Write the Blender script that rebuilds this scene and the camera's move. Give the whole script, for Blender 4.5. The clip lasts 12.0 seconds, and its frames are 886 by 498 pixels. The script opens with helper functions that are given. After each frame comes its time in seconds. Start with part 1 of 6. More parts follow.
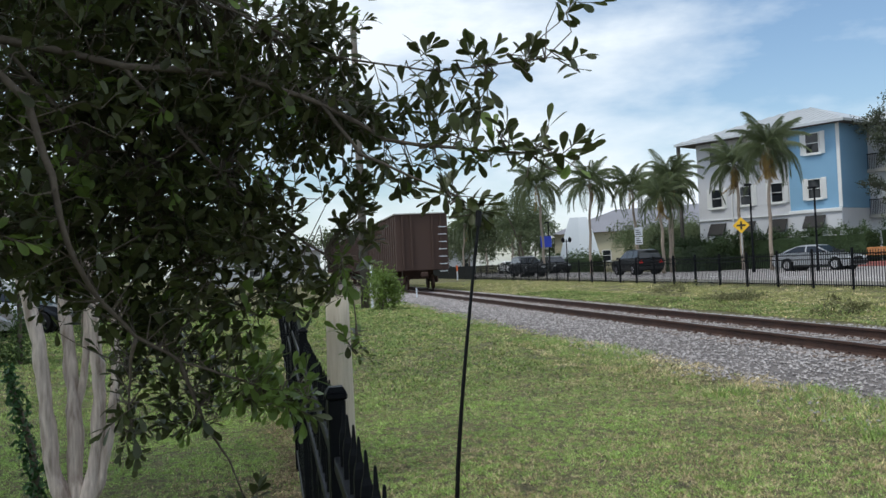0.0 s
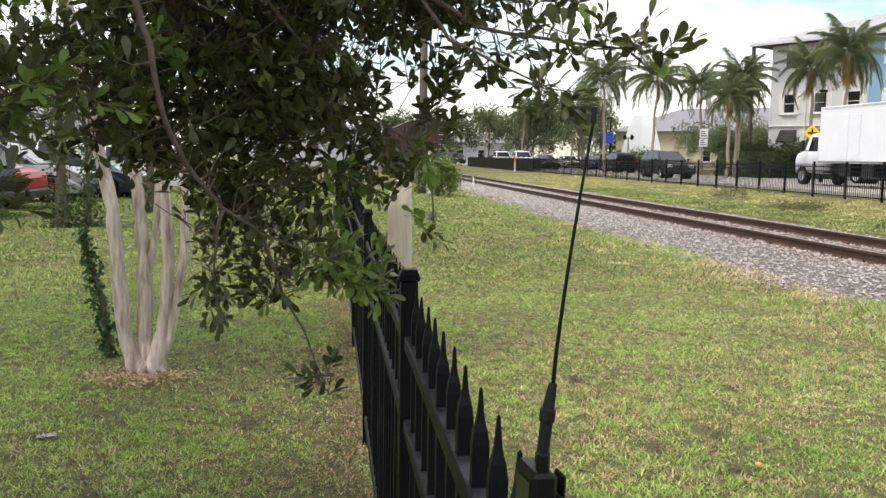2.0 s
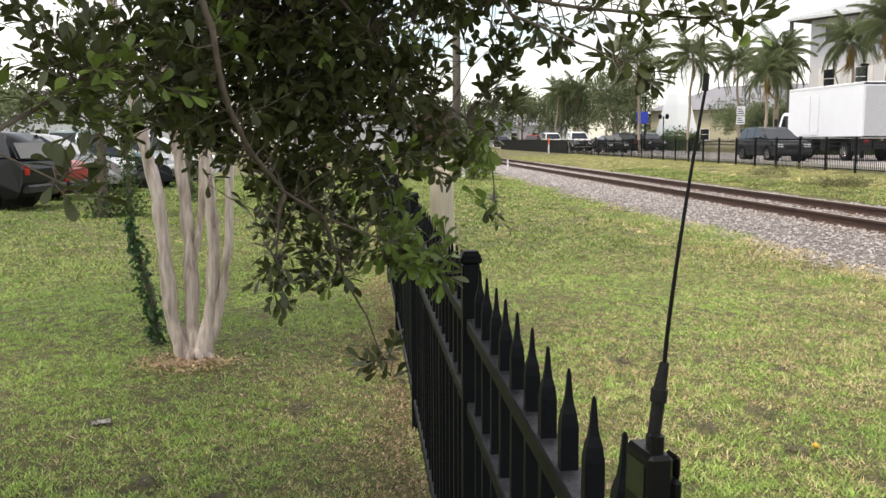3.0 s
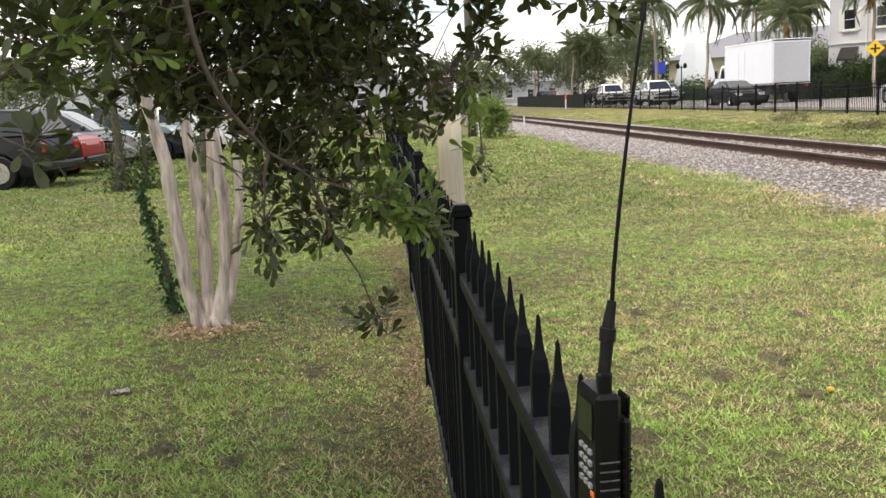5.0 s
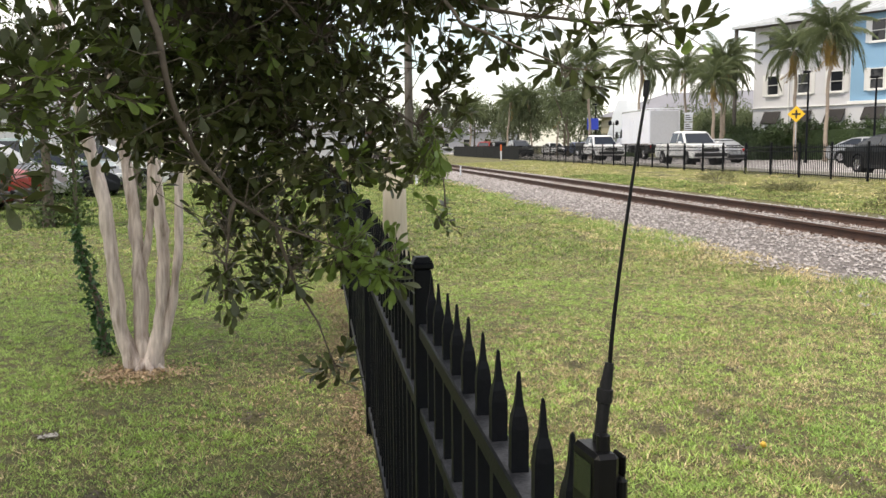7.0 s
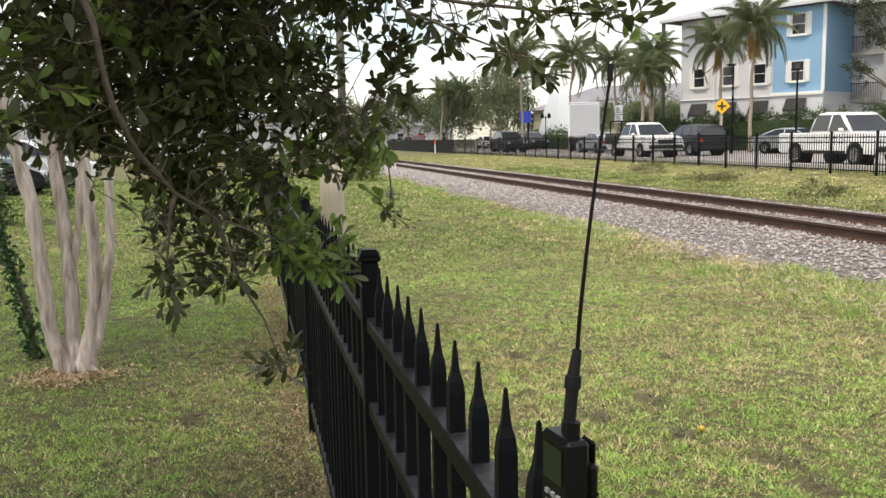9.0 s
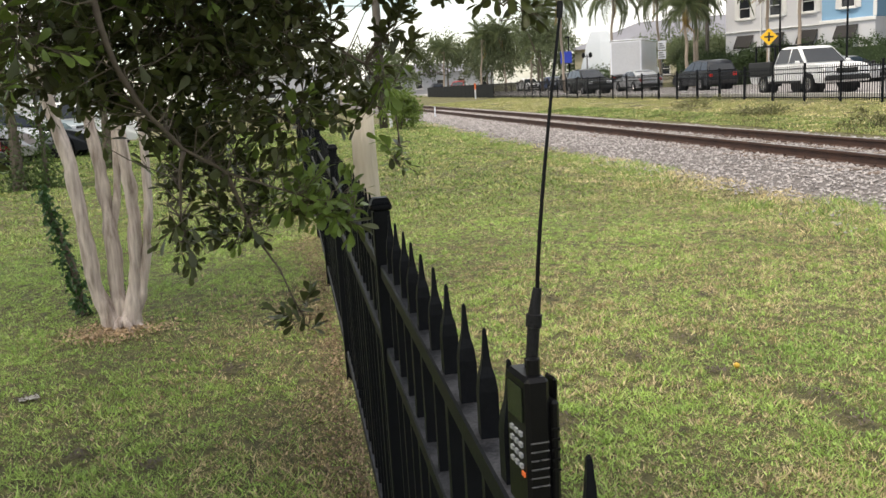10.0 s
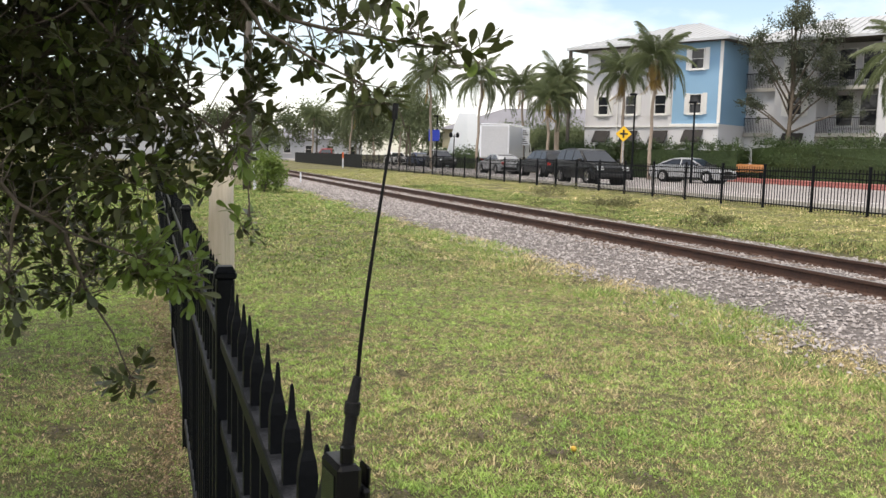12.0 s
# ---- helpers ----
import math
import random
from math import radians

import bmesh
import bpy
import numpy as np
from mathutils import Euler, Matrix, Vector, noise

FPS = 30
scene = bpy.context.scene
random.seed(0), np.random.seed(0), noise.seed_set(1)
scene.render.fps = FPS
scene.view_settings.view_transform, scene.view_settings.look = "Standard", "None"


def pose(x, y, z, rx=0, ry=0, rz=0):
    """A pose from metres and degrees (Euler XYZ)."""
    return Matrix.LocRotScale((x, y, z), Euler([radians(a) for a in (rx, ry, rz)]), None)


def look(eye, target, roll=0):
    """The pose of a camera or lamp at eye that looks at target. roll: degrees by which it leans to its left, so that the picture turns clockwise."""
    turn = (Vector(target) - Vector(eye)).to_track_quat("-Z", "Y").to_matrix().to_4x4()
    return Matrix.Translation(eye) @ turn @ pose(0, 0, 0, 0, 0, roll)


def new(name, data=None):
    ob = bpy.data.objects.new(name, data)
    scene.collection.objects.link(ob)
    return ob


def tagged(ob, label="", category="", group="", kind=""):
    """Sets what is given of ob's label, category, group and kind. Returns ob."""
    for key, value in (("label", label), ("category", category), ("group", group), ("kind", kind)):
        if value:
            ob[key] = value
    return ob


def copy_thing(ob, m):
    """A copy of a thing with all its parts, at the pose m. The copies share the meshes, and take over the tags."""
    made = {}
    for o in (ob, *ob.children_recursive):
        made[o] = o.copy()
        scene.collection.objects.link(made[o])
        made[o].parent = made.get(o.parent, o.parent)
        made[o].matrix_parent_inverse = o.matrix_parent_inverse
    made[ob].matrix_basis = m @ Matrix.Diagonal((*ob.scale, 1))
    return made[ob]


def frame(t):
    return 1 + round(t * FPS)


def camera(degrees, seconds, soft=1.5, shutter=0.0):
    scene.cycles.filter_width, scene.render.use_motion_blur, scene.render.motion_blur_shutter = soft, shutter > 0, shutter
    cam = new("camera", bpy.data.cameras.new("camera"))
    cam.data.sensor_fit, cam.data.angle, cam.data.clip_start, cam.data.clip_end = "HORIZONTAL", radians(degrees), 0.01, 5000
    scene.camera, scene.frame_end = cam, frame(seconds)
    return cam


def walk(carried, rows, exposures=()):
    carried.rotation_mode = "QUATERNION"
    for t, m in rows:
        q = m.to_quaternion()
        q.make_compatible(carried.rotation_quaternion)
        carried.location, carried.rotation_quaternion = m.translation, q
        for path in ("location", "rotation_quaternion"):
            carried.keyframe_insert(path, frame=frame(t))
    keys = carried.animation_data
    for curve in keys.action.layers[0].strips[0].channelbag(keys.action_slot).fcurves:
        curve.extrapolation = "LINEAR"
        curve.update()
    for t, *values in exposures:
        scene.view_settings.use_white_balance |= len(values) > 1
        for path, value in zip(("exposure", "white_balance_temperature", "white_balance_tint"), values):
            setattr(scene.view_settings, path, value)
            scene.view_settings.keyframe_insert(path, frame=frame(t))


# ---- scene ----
cam = camera(53.2, 12.0)
PATH = [
    (0, (-0.142, -0.976, 1.508), (0.238, 0.987, 1.548), -2.6),
    (0.5, (-0.185, -0.954, 1.52), (0.26, 0.995, 1.454), -1.8),
    (1, (-0.248, -0.897, 1.517), (0.215, 1.041, 1.342), -0.6),
    (1.5, (-0.24, -0.937, 1.513), (0.147, 1.016, 1.331), 1.0),
    (2, (-0.198, -0.991, 1.511), (0.055, 0.982, 1.302), 0.9),
    (2.5, (-0.208, -1.015, 1.516), (-0.023, 0.962, 1.278), 0.3),
    (3, (-0.26, -0.958, 1.501), (-0.084, 1.019, 1.256), -0.3),
    (5, (-0.186, -0.955, 1.483), (-0.062, 1.014, 1.152), -2.8),
    (5.5, (-0.175, -0.955, 1.486), (-0.018, 1.009, 1.143), -3.0),
    (6, (-0.2, -0.968, 1.495), (0.002, 1.0, 1.199), -2.5),
    (6.5, (-0.23, -0.971, 1.501), (0.014, 0.999, 1.256), -1.5),
    (8.5, (-0.295, -0.942, 1.494), (0.082, 1.01, 1.274), 0.1),
    (9, (-0.28, -0.946, 1.493), (0.143, 0.993, 1.247), -1.0),
    (9.5, (-0.241, -0.962, 1.49), (0.143, 0.976, 1.179), -2.2),
    (10, (-0.202, -0.974, 1.489), (0.112, 0.968, 1.128), -3.5),
    (10.5, (-0.192, -0.985, 1.489), (0.088, 0.964, 1.136), -3.1),
    (11, (-0.21, -0.986, 1.494), (0.083, 0.97, 1.195), -1.8),
    (11.5, (-0.212, -0.992, 1.502), (0.149, 0.959, 1.253), 0.0),
    (12, (-0.175, -1.001, 1.51), (0.453, 0.886, 1.301), 1.6),
]
walk(cam, [(t, look(eye, target, roll)) for t, eye, target, roll in PATH], [(0, 0.0, 6100, 5), (0.5, 0.22, 6250, 5), (1, 0.6, 6700, 8), (1.5, 0.7, 7000, 9), (3, 0.8, 7250, 10), (8.5, 0.78, 7250, 10), (9.5, 0.66, 7250, 9), (10.5, 0.7, 7250, 9), (11, 0.76, 7250, 10), (11.5, 0.8, 7250, 10), (12, 0.62, 7150, 11)])


# ---- light ----
world = bpy.data.worlds.new("sky")
scene.world = world
world.use_nodes = True
wn, wl = world.node_tree.nodes, world.node_tree.links
wn.clear()
w_out, w_bg = wn.new("ShaderNodeOutputWorld"), wn.new("ShaderNodeBackground")
sky = wn.new("ShaderNodeTexSky")
sky.sky_type, sky.sun_disc = "NISHITA", False
sky.sun_elevation, sky.sun_rotation = radians(66), radians(248)
sky_gain = wn.new("ShaderNodeVectorMath")
sky_gain.operation = "SCALE"
sky_gain.inputs["Scale"].default_value = 0.14
w_co, w_map, w_noise, w_ramp, w_mix = (wn.new(k) for k in ("ShaderNodeTexCoord", "ShaderNodeMapping", "ShaderNodeTexNoise", "ShaderNodeValToRGB", "ShaderNodeMix"))
w_map.inputs["Scale"].default_value = (1.2, 1.2, 3.2)
w_noise.inputs["Scale"].default_value = 2.1
w_noise.inputs["Detail"].default_value = 7
w_noise.inputs["Roughness"].default_value = 0.55
w_ramp.color_ramp.elements[0].position, w_ramp.color_ramp.elements[1].position = 0.38, 0.60
w_mix.data_type = "RGBA"
w_mix.inputs["B"].default_value = (1.0, 1.02, 1.06, 1)
wl.new(w_co.outputs["Generated"], w_map.inputs["Vector"])
wl.new(w_map.outputs["Vector"], w_noise.inputs["Vector"])
wl.new(w_noise.outputs["Fac"], w_ramp.inputs["Fac"])
wl.new(sky.outputs["Color"], sky_gain.inputs[0])
wl.new(sky_gain.outputs["Vector"], w_mix.inputs["A"])
wl.new(w_ramp.outputs["Color"], w_mix.inputs["Factor"])
wl.new(w_mix.outputs["Result"], w_bg.inputs["Color"])
w_bg.inputs["Strength"].default_value = 1.0
wl.new(w_bg.outputs["Background"], w_out.inputs["Surface"])
sun = new("sun", bpy.data.lights.new("sun", "SUN"))
sun.data.energy, sun.data.angle, sun.data.color = 2.3, radians(12), (1.0, 0.95, 0.87)
SUN_UP, SUN_ROUND = radians(66), radians(248)
sun_way = Vector((math.cos(SUN_UP) * math.sin(SUN_ROUND), math.cos(SUN_UP) * math.cos(SUN_ROUND), math.sin(SUN_UP)))
sun.matrix_world = look(30 * sun_way, (0, 0, 0))


# ---- materials ----
def mat(name, colour, rough=0.6, metal=0.0, vary=0.25, scale=8.0, fine=60.0, bump=0.2, colour2=None, spread=0.0, mid=0.5, trans=0.0, spec=0.5, depth=0.01, grain=1.0):
    """Principled surface: two colours blended by coarse and fine noise, relief from the fine one, spread: change from piece to piece."""
    m = bpy.data.materials.new(name)
    m.use_nodes = True
    n, l = m.node_tree.nodes, m.node_tree.links
    p = n["Principled BSDF"]
    p.inputs["Roughness"].default_value, p.inputs["Metallic"].default_value, p.inputs["Specular IOR Level"].default_value = rough, metal, spec
    co = n.new("ShaderNodeTexCoord")
    a, b = n.new("ShaderNodeTexNoise"), n.new("ShaderNodeTexNoise")
    a.inputs["Scale"].default_value, b.inputs["Scale"].default_value = scale, fine
    a.inputs["Detail"].default_value, b.inputs["Detail"].default_value = 5, 4
    place = n.new("ShaderNodeMapping")
    place.inputs["Scale"].default_value = (1, 1, grain)
    l.new(co.outputs["Object"], place.inputs["Vector"])
    for t in (a, b):
        l.new(place.outputs["Vector"], t.inputs["Vector"])
    add = n.new("ShaderNodeMath")
    add.operation = "ADD"
    l.new(a.outputs["Fac"], add.inputs[0])
    l.new(b.outputs["Fac"], add.inputs[1])
    r = n.new("ShaderNodeMapRange")
    r.inputs["From Min"].default_value, r.inputs["From Max"].default_value = 2 * mid - 0.35, 2 * mid + 0.35
    l.new(add.outputs[0], r.inputs["Value"])
    mix = n.new("ShaderNodeMix")
    mix.data_type = "RGBA"
    c2 = colour2 or [c * (1 - vary) for c in colour]
    mix.inputs["A"].default_value, mix.inputs["B"].default_value = (*c2, 1), (*colour, 1)
    l.new(r.outputs["Result"], mix.inputs["Factor"])
    last = mix.outputs["Result"]
    if spread:
        info, geo, rnd = n.new("ShaderNodeObjectInfo"), n.new("ShaderNodeNewGeometry"), n.new("ShaderNodeMath")
        rnd.operation = "ADD"
        l.new(info.outputs["Random"], rnd.inputs[0])
        l.new(geo.outputs["Random Per Island"], rnd.inputs[1])
        v = n.new("ShaderNodeMapRange")
        v.inputs["From Max"].default_value = 2
        v.inputs["To Min"].default_value, v.inputs["To Max"].default_value = 1 - spread, 1 + spread
        l.new(rnd.outputs[0], v.inputs["Value"])
        h = n.new("ShaderNodeHueSaturation")
        l.new(v.outputs["Result"], h.inputs["Value"])
        l.new(last, h.inputs["Color"])
        last = h.outputs["Color"]
    l.new(last, p.inputs["Base Color"])
    if bump:
        k = n.new("ShaderNodeBump")
        k.inputs["Strength"].default_value, k.inputs["Distance"].default_value = bump, depth
        l.new(b.outputs["Fac"], k.inputs["Height"])
        l.new(k.outputs["Normal"], p.inputs["Normal"])
    if trans:
        t = n.new("ShaderNodeBsdfTranslucent")
        l.new(last, t.inputs["Color"])
        s = n.new("ShaderNodeMixShader")
        s.inputs["Fac"].default_value = trans
        out = n["Material Output"]
        l.new(p.outputs["BSDF"], s.inputs[1])
        l.new(t.outputs["BSDF"], s.inputs[2])
        l.new(s.outputs["Shader"], out.inputs["Surface"])
    return m


# The near-black second colour paints the shade in gaps between blades.
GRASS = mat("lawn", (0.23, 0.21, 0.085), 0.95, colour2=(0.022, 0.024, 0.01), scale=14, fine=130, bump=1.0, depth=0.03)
BLADE = mat("grass_blades", (0.41, 0.54, 0.15), 0.55, colour2=(0.20, 0.32, 0.075), scale=1.1, fine=9, bump=0, spread=0.95, trans=0.3)
STRAW = mat("straw_blades", (0.74, 0.63, 0.37), 0.7, colour2=(0.50, 0.38, 0.20), scale=1.1, fine=9, bump=0, spread=0.9, trans=0.2)
VERGE = mat("mown_verge_blades", (0.42, 0.42, 0.165), 0.6, colour2=(0.30, 0.315, 0.11), scale=0.7, fine=7, bump=0, spread=0.35, trans=0.3)
THATCH = mat("olive_thatch", (0.25, 0.21, 0.10), 0.8, colour2=(0.085, 0.07, 0.035), scale=1.6, fine=14, bump=0, spread=0.95, trans=0.2)
DRY = mat("dry_litter", (0.56, 0.42, 0.27), 0.9, colour2=(0.25, 0.165, 0.10), scale=4, fine=40, spread=0.8, bump=0)
FRUIT = mat("yellow_fruit_skin", (0.60, 0.40, 0.05), 0.5, colour2=(0.5, 0.3, 0.04), scale=30, fine=200)
BALLAST = mat("ballast_bed", (0.20, 0.175, 0.165), 0.95, colour2=(0.06, 0.052, 0.05), scale=9, fine=34, bump=1.0, depth=0.03)
STONE = mat("ballast_stone", (0.43, 0.40, 0.39), 0.9, colour2=(0.23, 0.205, 0.20), scale=6, fine=30, spread=0.55, bump=0.3)
RUST = mat("rusty_rail", (0.085, 0.042, 0.028), 0.75, colour2=(0.035, 0.02, 0.016), scale=3, fine=40, bump=0.3, metal=0.2)
RAILTOP = mat("worn_rail_head", (0.35, 0.31, 0.28), 0.35, metal=0.8, scale=2, fine=30, bump=0.05)
SLEEPER = mat("old_sleeper", (0.17, 0.125, 0.10), 0.9, colour2=(0.09, 0.065, 0.05), scale=5, fine=30, spread=0.3)
IRON = mat("black_painted_iron", (0.003, 0.0035, 0.0055), 0.5, colour2=(0.006, 0.007, 0.009), scale=12, fine=140, bump=0.25, depth=0.002, spec=0.13)
# Rail tops: dust specks, with the sky's grey reflection put into the colour.
IRONDUSTSHEEN = mat("dusty_sheen_iron_rail", (0.008, 0.009, 0.012), 0.6, colour2=(0.085, 0.085, 0.095), scale=25, fine=180, bump=0.2, depth=0.002, mid=0.43, spec=0.3)
PLASTIC = mat("black_plastic", (0.004, 0.004, 0.005), 0.4, scale=20, fine=300, bump=0.15, depth=0.001, spec=0.2)
RUBBER = mat("rubber", (0.008, 0.008, 0.009), 0.6, scale=20, fine=200, spec=0.25)
BARK = mat("pale_smooth_bark", (0.74, 0.64, 0.58), 0.8, colour2=(0.19, 0.135, 0.11), scale=16, fine=45, bump=0.7, mid=0.49, grain=0.13)
TWIG = mat("grey_brown_bark", (0.16, 0.13, 0.10), 0.85, colour2=(0.09, 0.07, 0.055), scale=10, fine=60, bump=0.4)
LEAF = mat("glossy_leaf", (0.108, 0.142, 0.044), 0.4, colour2=(0.09, 0.088, 0.037), spec=0.42, scale=6, fine=70, spread=0.6, bump=0.1, trans=0.25)
LEAFNEW = mat("young_leaf", (0.22, 0.30, 0.065), 0.4, colour2=(0.15, 0.23, 0.05), scale=6, fine=70, spread=0.35, bump=0.1, trans=0.35)
MYRTLE = mat("small_leaf", (0.085, 0.13, 0.035), 0.55, colour2=(0.055, 0.09, 0.025), scale=2, fine=20, spread=0.45, bump=0, trans=0.3)
VINE = mat("vine_leaf", (0.07, 0.16, 0.045), 0.5, colour2=(0.025, 0.07, 0.02), scale=4, fine=30, spread=0.4, bump=0, trans=0.2)
POSTWOOD = mat("weathered_pale_wood", (0.52, 0.46, 0.37), 0.9, colour2=(0.42, 0.37, 0.29), scale=12, fine=60, bump=0.6, grain=0.08)
POLEWOOD = mat("grey_pole_wood", (0.13, 0.115, 0.10), 0.9, colour2=(0.075, 0.065, 0.055), scale=3, fine=25, bump=0.5)
ASPHALT = mat("asphalt", (0.33, 0.305, 0.30), 0.9, colour2=(0.25, 0.23, 0.225), scale=0.4, fine=18, bump=0.3)
REDPAVE = mat("red_kerb_paint", (0.36, 0.11, 0.10), 0.8, colour2=(0.27, 0.12, 0.105), scale=0.8, fine=20)
CONCRETE = mat("pale_concrete", (0.45, 0.43, 0.40), 0.85, scale=1, fine=25)
HEDGE = mat("hedge_leaf", (0.05, 0.085, 0.022), 0.6, colour2=(0.03, 0.055, 0.015), scale=1, fine=8, spread=0.45, bump=0, trans=0.15)
PALM = mat("palm_frond", (0.15, 0.18, 0.085), 0.5, colour2=(0.085, 0.11, 0.05), scale=0.6, fine=6, spread=0.4, bump=0, trans=0.4)
PALMOLD = mat("yellowed_palm_frond", (0.42, 0.29, 0.09), 0.6, colour2=(0.28, 0.19, 0.07), scale=0.6, fine=6, spread=0.3, bump=0, trans=0.25)
PALMBARK = mat("palm_trunk", (0.38, 0.31, 0.245), 0.9, colour2=(0.25, 0.20, 0.16), scale=2, fine=12, bump=0.5)
# Far foliage, its colour paled to carry the distance haze.
FARLEAF = mat("hazed_far_leaf", (0.15, 0.18, 0.09), 0.7, colour2=(0.09, 0.115, 0.055), scale=0.5, fine=5, spread=0.45, bump=0, trans=0.35)
# Green leaf with the grey of distance haze mixed into its colour.
HAZYLEAF = mat("hazed_green_leaf", (0.09, 0.105, 0.065), 0.7, colour2=(0.055, 0.065, 0.04), scale=0.5, fine=5, spread=0.45, bump=0, trans=0.3)
WEED = mat("weed_leaf", (0.17, 0.19, 0.07), 0.75, colour2=(0.12, 0.10, 0.05), scale=1.5, fine=9, spread=0.6, bump=0, trans=0.2)
SLATE = mat("grey_shingle_roof", (0.23, 0.23, 0.26), 0.8, colour2=(0.18, 0.18, 0.205), scale=0.5, fine=9, bump=0.2)
CREAM = mat("cream_stucco", (0.47, 0.43, 0.31), 0.85, colour2=(0.40, 0.365, 0.27), scale=0.3, fine=10, bump=0.15)
WHITEWALL = mat("off_white_stucco", (0.66, 0.66, 0.69), 0.85, colour2=(0.58, 0.58, 0.61), scale=0.5, fine=14, bump=0.15)
PALEWALL = mat("grey_stucco", (0.50, 0.51, 0.54), 0.85, colour2=(0.42, 0.43, 0.46), scale=0.3, fine=10, bump=0.15)
CLOTH = mat("pale_canopy_cloth", (0.74, 0.77, 0.81), 0.8, colour2=(0.66, 0.70, 0.75), scale=0.6, fine=20, bump=0.2)
BLUEWALL = mat("sky_blue_stucco", (0.24, 0.42, 0.60), 0.8, colour2=(0.21, 0.38, 0.56), scale=0.5, fine=14, bump=0.15)
TRIM = mat("white_trim", (0.8, 0.8, 0.79), 0.6, vary=0.08, scale=2, fine=20, bump=0.05)
ROOF = mat("standing_seam_metal", (0.55, 0.56, 0.57), 0.4, colour2=(0.48, 0.49, 0.50), metal=0.4, scale=0.3, fine=8, bump=0.1)
DARKGLASS = mat("dark_window_glass", (0.02, 0.023, 0.028), 0.06, vary=0.2, scale=1, fine=3, bump=0, spec=0.5)
AWNING = mat("dark_awning_cloth", (0.025, 0.022, 0.022), 0.8, scale=2, fine=40)
YELLOW = mat("yellow_sign_sheet", (0.85, 0.50, 0.02), 0.5, vary=0.06, scale=2, fine=20, bump=0)
BLACKPAINT = mat("black_paint", (0.01, 0.01, 0.01), 0.5, scale=5, fine=50, bump=0)
BLUESIGN = mat("blue_sign_sheet", (0.02, 0.05, 0.45), 0.5, vary=0.06, scale=2, fine=20, bump=0)
TIMBER = mat("varnished_bench_timber", (0.55, 0.25, 0.09), 0.6, colour2=(0.42, 0.18, 0.06), scale=3, fine=20)
ORANGE = mat("orange_marker", (0.8, 0.16, 0.04), 0.6, vary=0.1, scale=3, fine=20, bump=0)
WHITEPAINT = mat("white_enamel", (0.72, 0.74, 0.80), 0.3, vary=0.08, scale=1, fine=10, bump=0.02)
SCREEN = mat("dark_mesh_screen", (0.008, 0.009, 0.009), 0.8, scale=2, fine=60, spec=0.2)
BOXCAR = mat("brown_boxcar_paint", (0.065, 0.035, 0.026), 0.8, colour2=(0.06, 0.035, 0.028), scale=1, fine=12)
CHROME = mat("chrome", (0.6, 0.6, 0.62), 0.2, metal=1.0, vary=0.1, scale=4, fine=20, bump=0)
HEADLAMP = mat("clear_lamp_lens", (0.75, 0.77, 0.8), 0.12, vary=0.1, scale=8, fine=30, bump=0)
TAILLAMP = mat("red_lamp_lens", (0.5, 0.02, 0.015), 0.2, vary=0.1, scale=8, fine=30, bump=0)
KEYGREY = mat("pale_key", (0.27, 0.285, 0.30), 0.5, vary=0.1, scale=40, fine=200, bump=0)
# Grip ribs, a lighter grey than the black body.
RIBGREY = mat("grey_rib", (0.10, 0.10, 0.105), 0.5, vary=0.2, scale=40, fine=200, bump=0)
LCD = mat("green_grey_display", (0.02, 0.026, 0.017), 0.15, scale=40, fine=200, bump=0, spec=0.3)


# ---- builders ----
def mesh_of(bm, material, name="mesh", smooth=False):
    me = bpy.data.meshes.new(name)
    bm.normal_update()
    bm.to_mesh(me)
    bm.free()
    for m in material if isinstance(material, (list, tuple)) else [material]:
        me.materials.append(m)
    if smooth:
        me.shade_smooth()
    return me


def part(name, bm, material, parent=None, label="", smooth=False, at=None):
    ob = new(name, mesh_of(bm, material, name, smooth))
    ob.parent = parent
    if at is not None:
        ob.matrix_basis = at
    return tagged(ob, label)


def share(name, me, parent, at):
    ob = new(name, me)
    ob.parent = parent
    ob.matrix_basis = at
    return ob


def thing(name, label, category, at=None, group="", kind=""):
    ob = new(name)
    ob.empty_display_size = 0.1
    if at is not None:
        ob.matrix_basis = at
    return tagged(ob, label, category, group, kind)


def box(bm, x0, x1, y0, y1, z0, z1, bevel=0.0, m=None, top=1.0):
    """A box, bevelled; top: scale of the upper face."""
    r = bmesh.ops.create_cube(bm, size=1)
    vs = r["verts"]
    for v in vs:
        k = top if v.co.z > 0 else 1
        v.co = Vector(((x0 + x1) / 2 + v.co.x * k * (x1 - x0), (y0 + y1) / 2 + v.co.y * k * (y1 - y0), (z0 + z1) / 2 + v.co.z * (z1 - z0)))
    if bevel:
        es = list({e for v in vs for e in v.link_edges})
        vs = bmesh.ops.bevel(bm, geom=es, offset=bevel, segments=1, affect="EDGES")["verts"]
    if m is not None:
        bmesh.ops.transform(bm, matrix=m, verts=vs)
    return vs


